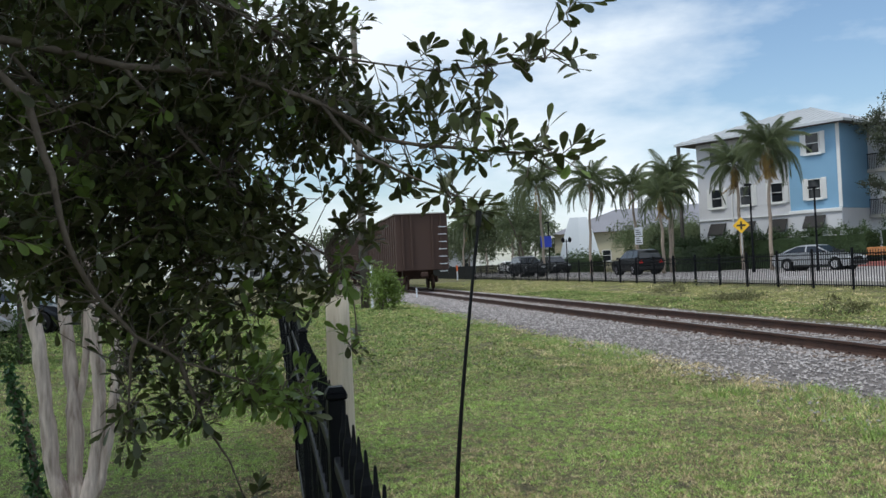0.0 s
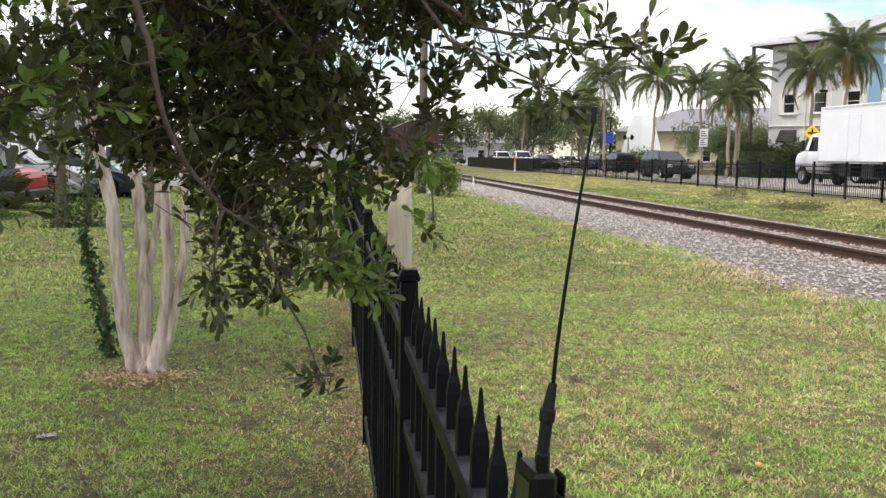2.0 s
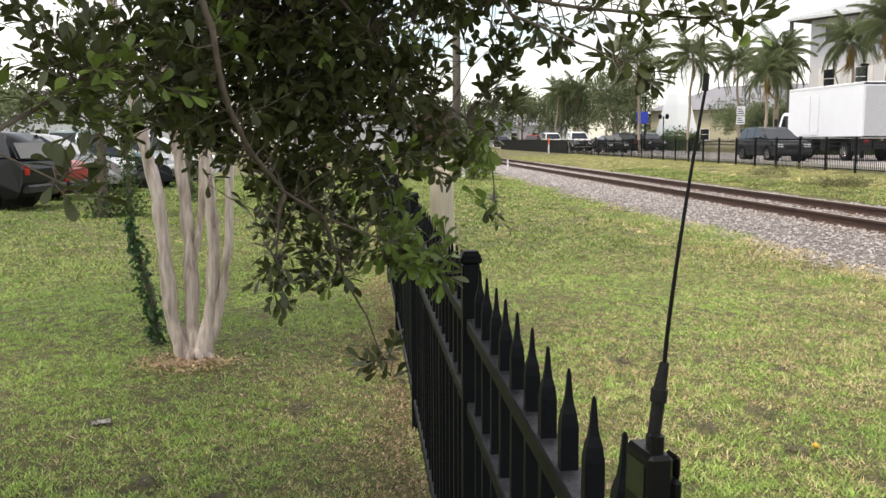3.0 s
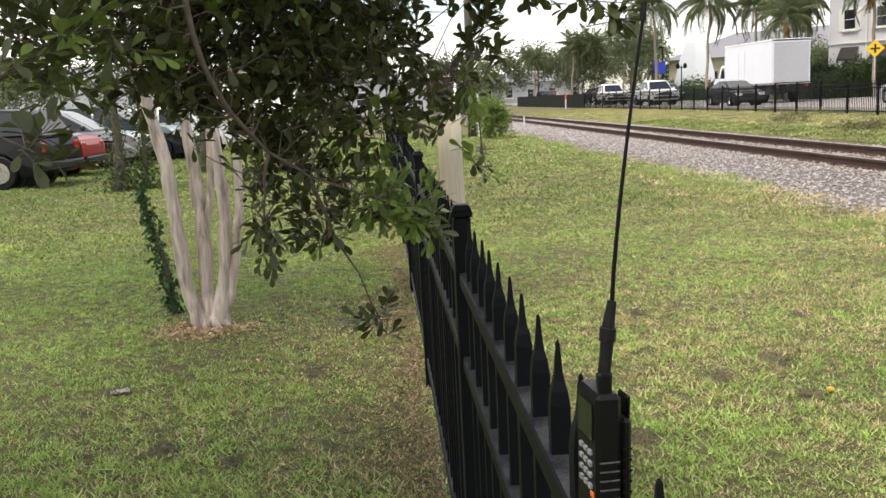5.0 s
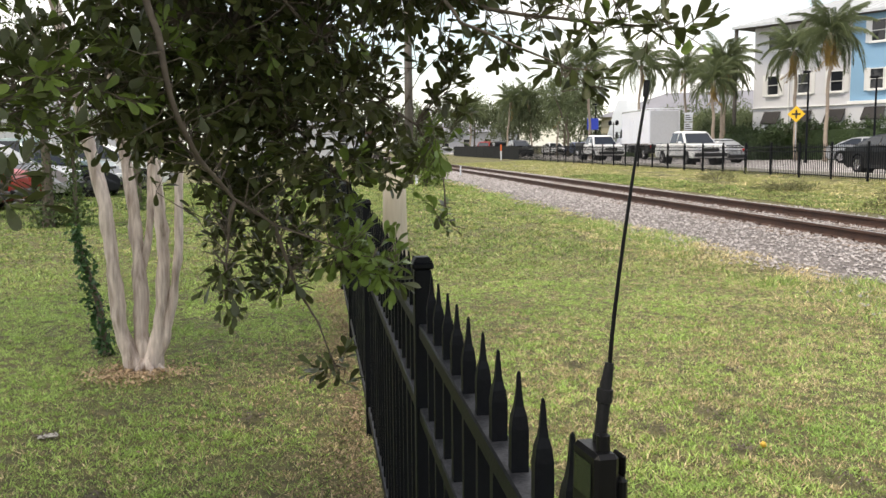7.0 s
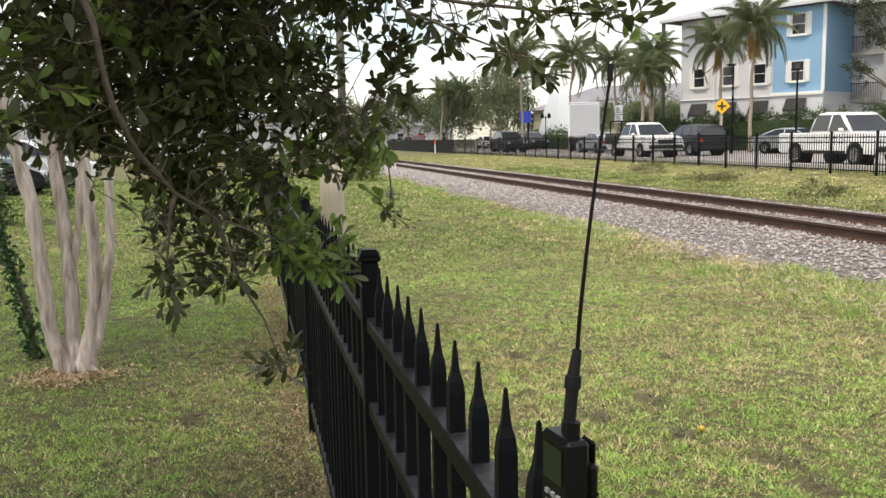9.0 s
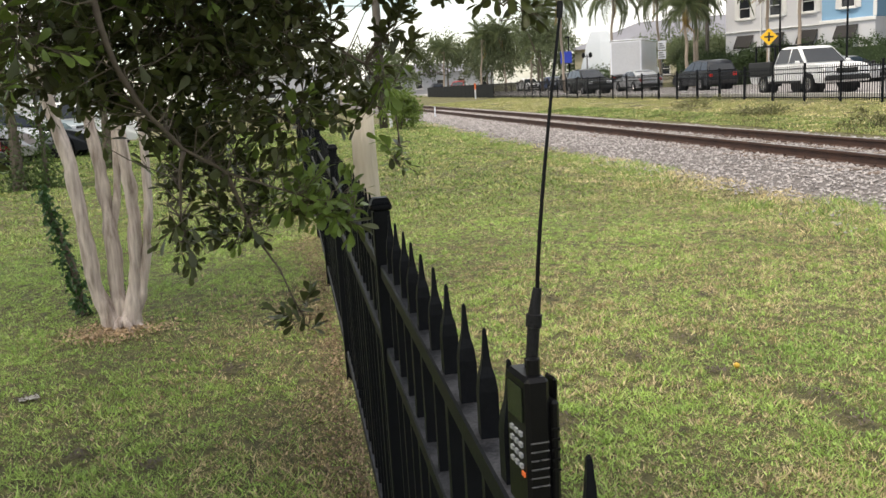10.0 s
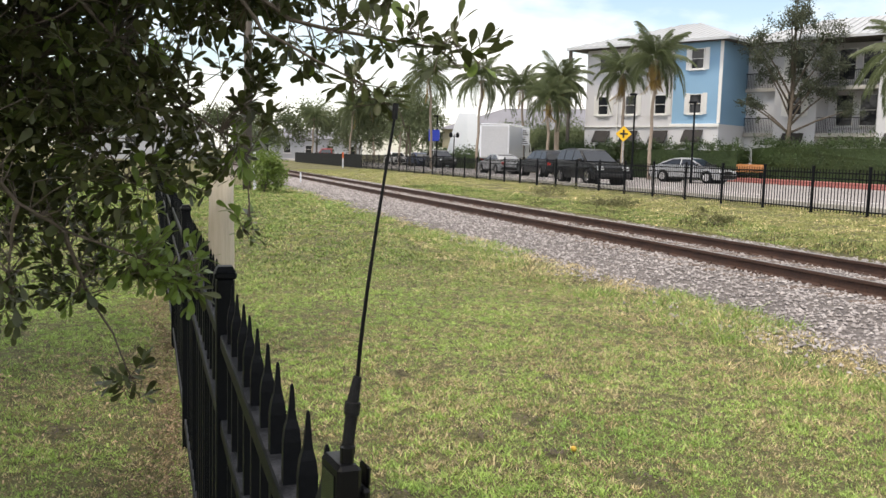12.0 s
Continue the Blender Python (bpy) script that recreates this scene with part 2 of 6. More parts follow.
def tube(bm, points, radii, sides=8, cap=True):
    """A tapered tube through points."""
    rings = []
    n = len(points)
    pts = [Vector(p) for p in points]
    side = None
    for i, p in enumerate(pts):
        d = (pts[min(i + 1, n - 1)] - pts[max(i - 1, 0)]).normalized()
        if side is None:
            side = d.orthogonal().normalized()
        side = (side - d * side.dot(d)).normalized()
        up = d.cross(side)
        r = radii[i] if isinstance(radii, (list, tuple)) else radii
        rings.append([bm.verts.new(p + r * (math.cos(a) * side + math.sin(a) * up)) for a in (2 * math.pi * k / sides for k in range(sides))])
    for a, b in zip(rings, rings[1:]):
        for k in range(sides):
            bm.faces.new((a[k], a[(k + 1) % sides], b[(k + 1) % sides], b[k]))
    if cap:
        bm.faces.new(rings[0][::-1])
        bm.faces.new(rings[-1])


def cyl(bm, p, q, r, sides=12, r2=None):
    tube(bm, [p, q], [r, r if r2 is None else r2], sides)


def extrude_profile(bm, pts, x0, x1, squeeze=None):
    """A side profile of (y, z) points, extruded from x0 to x1; squeeze(z): scale of the width at that height."""
    f = squeeze or (lambda z: 1.0)
    mid, half = (x0 + x1) / 2, (x1 - x0) / 2
    a = [bm.verts.new((mid - half * f(z), y, z)) for y, z in pts]
    b = [bm.verts.new((mid + half * f(z), y, z)) for y, z in pts]
    n = len(pts)
    for i in range(n):
        bm.faces.new((a[i], a[(i + 1) % n], b[(i + 1) % n], b[i]))
    bm.faces.new(a[::-1])
    bm.faces.new(b)


def sheet(name, verts, faces, materials, smooth=False, index=None):
    me = bpy.data.meshes.new(name)
    me.from_pydata(verts, [], faces)
    for m in materials:
        me.materials.append(m)
    if index is not None:
        me.polygons.foreach_set("material_index", index)
    if smooth:
        me.shade_smooth()
    me.update()
    return me


rng = np.random.default_rng(7)


def leaf_cards(places, dirs, length, width, fold=0.25, normals=None):
    """Many small pointed leaves, two quads' worth each folded along the middle: numpy arrays of verts and faces."""
    n = len(places)
    d = dirs / np.linalg.norm(dirs, axis=1, keepdims=True)
    r = rng.normal(size=(n, 3)) if normals is None else normals
    s = np.cross(d, r)
    s /= np.linalg.norm(s, axis=1, keepdims=True) + 1e-9
    u = np.cross(s, d)
    L, W = length[:, None], width[:, None]
    base = places
    v = np.stack([base, base + d * L * 0.55 + s * W * 0.5 + u * W * fold, base + d * L, base + d * L * 0.55 - s * W * 0.5 + u * W * fold, base + d * L * 0.5], 1).reshape(-1, 3)
    i = np.arange(n)[:, None] * 5
    f = np.concatenate([i + [[0, 4, 1]], i + [[1, 4, 2]], i + [[2, 4, 3]], i + [[3, 4, 0]]], 0)
    return v, f


def lawn_bump(x, y):
    """Gentle unevenness of the lawn, for numbers and arrays."""
    return 0.016 * np.sin(1.3 * x + 0.7 * y) * np.sin(0.9 * y - 0.4 * x + 1) + 0.006 * np.sin(3.1 * x - 1.3 * y)


def patches(x, y, seed, scale=1.0):
    """Soft random patches over the lawn, about -1 to 1."""
    r = np.random.default_rng(seed)
    out = 0
    for k in range(9):
        a, f = r.uniform(0, 6.28), scale * r.uniform(0.8, 4.5)
        out = out + np.sin(f * (np.cos(a) * x + np.sin(a) * y) + r.uniform(0, 6.28))
    return out / 3.2


def ground_height(x):
    """Lawn level across the site: flat, with a slow rise towards the road."""
    return float(np.interp(x, [-400, 4.5, 11, 17, 18, 400], [0, 0, 0.1, 0.26, 0.3, 0.3]))


# ---- ground ----
def make_ground():
    xs = [-400, -120, -60, -30] + list(np.arange(-20, -5, 0.5)) + list(np.arange(-5, 5, 0.16)) + [5, 5.2, 5.5, 6, 8, 10, 11, 12, 13, 14, 15, 16, 17, 18, 20, 26, 34, 60, 120, 400]
    ys = [-200, -60, -20, -8] + list(np.arange(-4, 0.6, 0.6)) + list(np.arange(0.8, 12, 0.16)) + list(np.arange(12, 30, 0.4)) + [32, 36, 40, 50, 60, 80, 110, 160, 250, 500, 1500]
    verts, faces = [], []
    for y in ys:
        for x in xs:
            z = ground_height(x)
            if -20 < x < 17 and -8 < y < 60:
                z += float(lawn_bump(x, y))
            if 5.2 < x < 10.8:
                z -= 0.06
            verts.append((x, y, z))
    w = len(xs)
    for j in range(len(ys) - 1):
        for i in range(w - 1):
            a = j * w + i
            faces.append((a, a + 1, a + 1 + w, a + w))
    tagged(new("ground", sheet("ground", verts, faces, [GRASS], True)), "patchy green lawn with dry spots and painted blade-gap shade", "ground", kind="structure")


def lawn_blades(name, count, x0, x1, y0, y1, tall, wide, power, material, label, keep=None, tuft=0.0, lie=0.55, fade=((0, 1), (1, 1)), grow=((0, 1), (1, 1))):
    """Blades of grass, thicker towards y0, loose or in tufts that spread from a root."""
    per = 11 if tuft else 1
    m = count // per
    rx = rng.uniform(x0, x1, m)
    ry = y0 + (y1 - y0) * rng.uniform(0, 1, m) ** power
    vigour = rng.uniform(0.3, 1.5, m)
    rx, ry, vigour = (np.repeat(q, per) for q in (rx, ry, vigour))
    off = rng.normal(0, 1, (len(rx), 2)) * max(tuft, 1e-4)
    x, y = rx + off[:, 0], ry + off[:, 1]
    ok = (x < 5.6) | (x > 10.6)
    ok &= rng.uniform(0, 1, len(x)) < np.interp(y, *fade)
    if keep is not None:
        ok &= keep(x, y)
    x, y, off, vigour = x[ok], y[ok], off[ok], vigour[ok]
    n = len(x)
    clump = np.sin(x * 2.3 + 1.7 * np.sin(y * 1.9)) * np.sin(y * 2.9 + np.sin(x * 3.1)) * 0.3 + 0.8
    z = np.interp(x, [-400, 4.5, 11, 17, 18, 400], [0, 0, 0.1, 0.26, 0.3, 0.3]) - 0.002 + lawn_bump(x, y)
    p = np.stack([x, y, z], 1)
    wide = wide * np.interp(y, *grow)
    h = tall * np.interp(y, *grow) ** 0.5 * rng.uniform(0.5, 1.2, n) * clump * (vigour if tuft else 1)
    a = rng.uniform(0, 2 * np.pi, n)
    s = np.stack([np.cos(a), np.sin(a), np.zeros(n)], 1) * (wide * rng.uniform(0.6, 1.3, n) / 2)[:, None]
    lean = rng.normal(0, lie, (n, 2)) * h[:, None]
    if tuft:
        lean += off / tuft * 0.55 * h[:, None]
    tip = p + np.stack([lean[:, 0], lean[:, 1], h], 1)
    v = np.stack([p - s, p + s, tip], 1).reshape(-1, 3)
    f = np.arange(3 * n).reshape(-1, 3)
    tagged(new(name, sheet(name, v.tolist(), f.tolist(), [material])), label, "grass", kind="stuff")


def litter(name, p, size, material, label):
    """Curled dry leaves lying on the ground, two faces each."""
    n = len(p)
    p = np.column_stack([p, 0.016 + lawn_bump(p[:, 0], p[:, 1]) + rng.uniform(0, 0.014, n)])
    a = rng.uniform(0, 2 * np.pi, n)
    k = size * rng.uniform(0.5, 1.3, n)
    d = np.stack([np.cos(a), np.sin(a), rng.normal(0, 0.45, n)], 1) * k[:, None]
    w = np.stack([-np.sin(a), np.cos(a), rng.normal(0, 0.5, n)], 1) * (k * rng.uniform(0.25, 0.5, n))[:, None]
    bend = np.zeros((n, 3))
    bend[:, 2] = 0.25 * k
    v = np.stack([p - d, p - w + bend, p + d, p + w + bend], 1).reshape(-1, 3)
    i = 4 * np.arange(n)
    f = np.concatenate([np.stack([i, i + 1, i + 2], 1), np.stack([i, i + 2, i + 3], 1)])
    tagged(new(name, sheet(name, v.tolist(), f.tolist(), [material])), label, "leaf litter", kind="stuff")


# worn spots in the lawn: x, y, radius
WORN = [(-0.67, 3.97, 0.09), (-1.68, 3.77, 0.08), (1.48, 3.32, 0.07), (0.85, 2.63, 0.1), (2.06, 2.56, 0.1), (2.03, 2.27, 0.11), (1.78, 2.98, 0.06), (1.46, 4.73, 0.08), (1.9, 3.5, 0.1), (-1.25, 2.9, 0.06), (2.4, 4.4, 0.07), (-0.9, 2.7, 0.06), (0.6, 3.6, 0.05)]


def make_lawn():
    strip = lambda x, y: np.exp(-(((x + 0.12) / (0.17 + 0.07 * np.sin(y * 2.7))) ** 2)) * (x < 0.02) + 0.6 * np.exp(-((x + 0.6) / 0.4) ** 2 - ((y - 4.8) / 1.2) ** 2) + 0.45 * np.exp(-((x + 0.4) / 0.3) ** 2 - ((y - 2.8) / 0.9) ** 2) * (x < 0.02) + 1.1 * np.exp(-((x + 1.48) ** 2 + (y - 5.05) ** 2) / 0.09)

    def bare(x, y):
        out = np.clip(2.6 * (patches(x, y, 3, 15.0) - 1.3), 0, 0.9)
        for wx, wy, wr in WORN:
            d = np.hypot(x - wx, (y - wy) * 0.8) / (0.95 * wr) * (1 + 0.3 * patches(x, y, 8, 12.0))
            out = np.maximum(out, np.clip(1.4 - d, 0, 0.9))
        return out

    dry = lambda x, y: np.clip(0.48 + 0.6 * patches(x, y, 5, 1.4) + 0.6 * patches(x, y, 15, 6.0), 0, 1)
    dice = np.random.default_rng(21)
    green = lambda x, y: dice.uniform(0, 1, len(x)) > 0.03 + (0.50 - 0.28 * (x < 0)) * dry(x, y) * np.interp(y, [4, 8, 14], [1.0, 0.55, 0.4]) + 0.42 * strip(x, y) + bare(x, y) + np.interp(x, [2.8, 4.0, 4.8, 5.3, 10.4, 10.8], [0, 0.2, 0.5, 0.8, 0.8, 0.0])
    straw = lambda x, y: dice.uniform(0, 1, len(x)) < (0.22 + 0.75 * dry(x, y)) * np.where(x < 0, np.interp(y, [3, 6], [0.5, 0.12]), 1.15) * np.interp(y, [4, 8, 14], [1.0, 0.6, 0.45]) + 0.9 * strip(x, y) + np.interp(x, [2.8, 4.0, 8, 9], [0, 0.4, 0.4, 0]) - 0.3 * (x > 8) - bare(x, y)
    words = "short broad-bladed green lawn grass with worn spots"
    dry_words = "straw-coloured dry blades scattered through the lawn"
    thatch_words = "olive thatch of short worn grass"
    near, far, wider = ((8, 11.5), (1, 0)), ((7.6, 11), (0, 1)), ((8, 38), (0.6, 2.0))
    lawn_blades("grass", 820000, -4.8, 5.7, 1.25, 11.5, 0.023, 0.0082, 1.75, BLADE, words, green, 0.017, 0.62, near)
    lawn_blades("dry_grass", 560000, -4.8, 5.7, 1.25, 11.5, 0.0235, 0.0072, 1.75, STRAW, dry_words, straw, 0.019, 0.68, near)
    lawn_blades("thatch", 45000, -4.8, 5.7, 1.25, 11.5, 0.014, 0.007, 1.4, THATCH, thatch_words)
    lawn_blades("grass", 120000, -4.8, 5.7, 1.5, -4.0, 0.03, 0.017, 1.2, BLADE, words, green, 0.03, 0.7)
    lawn_blades("dry_grass", 50000, -4.8, 5.7, 1.5, -4.0, 0.028, 0.014, 1.2, STRAW, dry_words, straw)
    lawn_blades("grass", 90000, -10, -4.6, 3, 10, 0.045, 0.014, 1.1, BLADE, words, green, 0.03, 0.7)
    lawn_blades("dry_grass", 22000, -10, -4.6, 3, 10, 0.045, 0.012, 1.1, STRAW, dry_words, straw)
    lawn_blades("thatch", 50000, -10, 17, 8.6, 36, 0.03, 0.018, 1.4, THATCH, thatch_words)
    lawn_blades("grass", 400000, -10, 13, 7.6, 38, 0.045, 0.028, 1.5, BLADE, words, green, 0.05, 0.6, far, wider)
    lawn_blades("dry_grass", 110000, -10, 13, 7.6, 36, 0.045, 0.015, 1.5, STRAW, dry_words, straw, 0.06, 0.6, far, wider)
    lawn_blades("grass", 150000, 10.6, 17.8, 6, 70, 0.045, 0.036, 1.6, VERGE, "short mown yellowish green verge grass", None, 0.08, 0.5)
    lawn_blades("grass", 70000, -6, 5.4, 7.6, 34, 0.04, 0.022, 1.5, VERGE, "short yellowish green lawn grass", None, 0.05, 0.6, far, wider)
    lawn_blades("dry_grass", 30000, 10.6, 17.8, 6, 60, 0.045, 0.025, 1.6, STRAW, dry_words, None, 0.08, 0.6)
    n = 5200
    y = 1.3 + 7 * rng.uniform(0, 1, n) ** 1.3
    p = np.stack([-0.02 - np.abs(rng.normal(0, 0.13, n)) * (1 + 0.5 * np.sin(y * 2.7)), y], 1)
    litter("dry_litter", p, 0.010, DRY, "brown dry leaf litter along the fence foot")
    p = np.concatenate([rng.normal(0, 1, (1500, 2)) * [0.17, 0.13] + [-1.47, 5.02], rng.normal(0, 1, (500, 2)) * [0.3, 0.9] + [-0.6, 4.7]])
    litter("dry_litter", p, 0.013, DRY, "brown dry leaf litter round the crape myrtle")
    spots = np.concatenate([rng.normal(0, 0.55 * wr, (60, 2)) + [wx, wy] for wx, wy, wr in WORN])
    litter("dry_litter", spots, 0.011, TWIG, "dark dead stalks in the worn spots")
    lawn_blades("weeds", 30000, 4.3, 6.0, 2, 40, 0.10, 0.011, 1.6, BLADE, "straggling weeds along the stone bed", lambda x, y: patches(x * 0.6, y, 12) > 0.15 + 1.2 * (x - 5.2), 0.05)
    lawn_blades("weeds", 16000, 3.8, 5.5, 2, 16, 0.055, 0.007, 1.3, STRAW, "dry straggling weeds along the stone bed", lambda x, y: patches(x, y, 14) > -0.1 + 0.8 * (4.6 - x), 0.05)
    lawn_blades("weeds", 9000, 10.4, 12.2, 8, 45, 0.13, 0.018, 1.2, WEED, "straggling weeds along the stone bed", lambda x, y: patches(x * 0.6, y, 13) > 0.4)
    fruit = thing("fallen_fruit", "small yellow fallen fruit on the lawn", "fruit", pose(1.9, 3.0, 0.022))
    bm = bmesh.new()
    bmesh.ops.create_icosphere(bm, subdivisions=2, radius=0.016)
    for v in bm.verts:
        v.co *= 1 + 0.12 * noise.noise(v.co * 60)
    part("skin", bm, FRUIT, fruit, smooth=True)
    scrap = thing("paper_scrap", "crumpled pale paper scrap in a worn lawn spot", "litter", pose(-1.68, 3.77, 0.012, 0, 0, 20))
    bm = bmesh.new()
    bmesh.ops.create_grid(bm, x_segments=8, y_segments=5, size=0.05)
    for v in bm.verts:
        v.co.y *= 0.5
        v.co.z = 0.022 * abs(noise.noise(v.co * 38)) + 0.012 * noise.noise(v.co * 70 + Vector((4, 0, 0)))
    bmesh.ops.solidify(bm, geom=bm.faces[:], thickness=0.001)
    part("sheet", bm, CONCRETE, scrap)


# ---- railway ----
def make_track():
    bed = thing("ballast_bed", "grey crushed stone bed under the rails", "ballast", kind="structure")
    xs = [4.95, 5.65, 6.6, 7.2, 8.25, 9.3, 9.9, 11.0]
    zs = [-0.02, 0.03, 0.075, 0.08, 0.07, 0.08, 0.075, 0.04]
    ys = list(np.arange(-20, 60, 0.8)) + [70, 90, 120, 180, 300]
    verts, faces = [], []
    for y in ys:
        for x, z in zip(xs, zs):
            verts.append((x + 0.35 * noise.noise((y * 0.8, x, 3)) * (x < 5 or x > 10.5), y, z + 0.02 * noise.noise((x * 3, y * 3, 0))))
    w = len(xs)
    for j in range(len(ys) - 1):
        for i in range(w - 1):
            a = j * w + i
            faces.append((a, a + 1, a + 1 + w, a + w))
    bed_top = new("stone_layer", sheet("stone_layer", verts, faces, [BALLAST], True))
    bed_top.parent = bed
    n = 52000
    y = 2.5 + 50 * rng.uniform(0, 1, n) ** 1.7
    x = 4.2 + 6.65 * rng.uniform(0, 1, n) ** 1.25
    edge = np.interp(y, [3, 6, 13, 30], [4.9, 4.95, 5.2, 5.3]) + 0.22 * patches(0 * y, y, 17, 0.9) + 0.25 * rng.normal(0, 1, n)
    ok = (x > edge) & (rng.uniform(0, 1, n) < np.interp(x - edge, [0, 0.35], [0.12, 1.0]))
    x, y = x[ok], y[ok]
    n = len(x)
    z = np.maximum(np.interp(x, xs, zs), 0.014)
    oc = np.array([[1, 0, 0], [-1, 0, 0], [0, 1, 0], [0, -1, 0], [0, 0, 1], [0, 0, -1]], float)
    v = oc[None] * rng.uniform(0.55, 1.25, (n, 6, 1)) + rng.normal(0, 0.18, (n, 6, 3))
    a = rng.uniform(0, 6.28, n)
    c, s = np.cos(a), np.sin(a)
    rot = np.zeros((n, 3, 3))
    rot[:, 0, 0], rot[:, 0, 1], rot[:, 1, 0], rot[:, 1, 1], rot[:, 2, 2] = c, -s, s, c, 1
    size = rng.uniform(0.010, 0.028, n) * (1 + y / 60)
    v = np.einsum("nij,nkj->nki", rot, v * size[:, None, None] * np.array([1, 1, 0.7]))
    v += np.stack([x, y, z + 0.008], 1)[:, None]
    fs = np.array([[0, 2, 4], [2, 1, 4], [1, 3, 4], [3, 0, 4], [2, 0, 5], [1, 2, 5], [3, 1, 5], [0, 3, 5]])
    f = (np.arange(n)[:, None, None] * 6 + fs[None]).reshape(-1, 3)
    tagged(new("ballast_stones", sheet("ballast_stones", v.reshape(-1, 3).tolist(), f.tolist(), [STONE])), "loose angular grey ballast stones", "stones", kind="stuff")
    track = thing("railway_track", "single railway track with rusty brown rails", "railway track", kind="structure")
    prof = [(-0.07, 0), (0.07, 0), (0.07, 0.012), (0.012, 0.035), (0.012, 0.125), (0.036, 0.135), (0.036, 0.165), (0.026, 0.172), (-0.026, 0.172), (-0.036, 0.165), (-0.036, 0.135), (-0.012, 0.125), (-0.012, 0.035), (-0.07, 0.012)]
    for x in (7.5, 8.98):
        bm = bmesh.new()
        a = [bm.verts.new((x + px, -25, 0.075 + pz)) for px, pz in prof]
        b = [bm.verts.new((x + px, 320, 0.075 + pz)) for px, pz in prof]
        for i in range(len(prof)):
            fc = bm.faces.new((a[i], a[(i + 1) % len(prof)], b[(i + 1) % len(prof)], b[i]))
            fc.material_index = 1 if i == 7 else 0
        part("rail", bm, [RUST, RAILTOP], track, "rusty steel rail with a worn bright head")
    bm = bmesh.new()
    box(bm, -1.3, 1.3, -0.115, 0.115, -0.1, 0.0, 0.012)
    me = mesh_of(bm, SLEEPER, "sleeper")
    for k in range(150):
        share("sleeper", me, track, pose(8.24 + random.uniform(-0.04, 0.04), -4 + k * 0.55, 0.078 + random.uniform(0, 0.012), 0, 0, random.uniform(-1, 1)))
    bm = bmesh.new()
    box(bm, -0.1, 0.1, -0.09, 0.09, 0, 0.014, 0.003)
    box(bm, -0.085, -0.06, -0.05, -0.03, 0.014, 0.034)
    box(bm, 0.06, 0.085, 0.03, 0.05, 0.014, 0.034)
    me = mesh_of(bm, RUST, "tie_plate")
    for k in range(10, 70):
        for x in (7.5, 8.98):
            share("tie_plate", me, track, pose(x, -4 + k * 0.55, 0.082))


# ---- the near fence ----
FENCE_TOP, PITCH, PANEL = 1.207, 0.1263, 2.4


def picket_mesh(cut=False):
    bm = bmesh.new()
    s = 0.0108
    rings = [(0.06, s, s), (1.055, s, s), (1.075, s * 1.08, s), (1.13, s * 1.08, s * 0.95), (1.148, s * 0.88, s * 0.8), (1.16, s * 0.58, s * 0.52), (1.172, s * 0.42, s * 0.4), (FENCE_TOP - 0.003, 0.0022, 0.002), (FENCE_TOP, 0.0008, 0.0008)]
    if cut:
        rings = rings[:2]
    prev = None
    for z, a, b in rings:
        r = [bm.verts.new((x, y, z)) for x, y in ((-a, -b), (a, -b), (a, b), (-a, b))]
        if prev:
            for k in range(4):
                bm.faces.new((prev[k], prev[(k + 1) % 4], r[(k + 1) % 4], r[k]))
        else:
            bm.faces.new(r[::-1])
        prev = r
    bm.faces.new(prev)
    return mesh_of(bm, IRON, "picket")


def rail_mesh(z0, z1, length, material):
    bm = bmesh.new()
    box(bm, -0.019, 0.019, 0.025, length - 0.025, z0, z1, 0.003)
    bm.normal_update()
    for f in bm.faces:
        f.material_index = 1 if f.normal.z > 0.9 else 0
    return mesh_of(bm, [IRON, material], "rail")


def post_mesh():
    bm = bmesh.new()
    box(bm, -0.021, 0.021, -0.021, 0.021, -0.05, 1.205, 0.003)
    box(bm, -0.026, 0.026, -0.026, 0.026, 1.2055, 1.222, 0.004)
    box(bm, -0.024, 0.024, -0.024, 0.024, 1.2225, 1.235, 0.0, top=0.7)
    return mesh_of(bm, IRON, "post")


def make_near_fence():
    fence = thing("iron_fence", "black painted iron fence with spear-topped pickets", "fence")
    pk, cut, post = picket_mesh(), picket_mesh(True), post_mesh()
    rails = [rail_mesh(1.04, 1.073, PANEL, IRONDUSTSHEEN), rail_mesh(0.832, 0.865, PANEL, IRONDUSTSHEEN), rail_mesh(0.12, 0.155, PANEL, IRONDUSTSHEEN)]
    for k in range(-2, 13):
        y0 = 1.151 + PANEL * k
        share("post", post, fence, pose(-0.006, y0, 0))
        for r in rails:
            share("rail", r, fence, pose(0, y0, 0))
        for i in range(1, 19):
            y = y0 + i * PITCH
            share("picket", cut if abs(y + 0.238) < 0.03 else pk, fence, pose(0, y, 0, 0, random.uniform(-0.05, 0.05), random.uniform(-3, 3)))


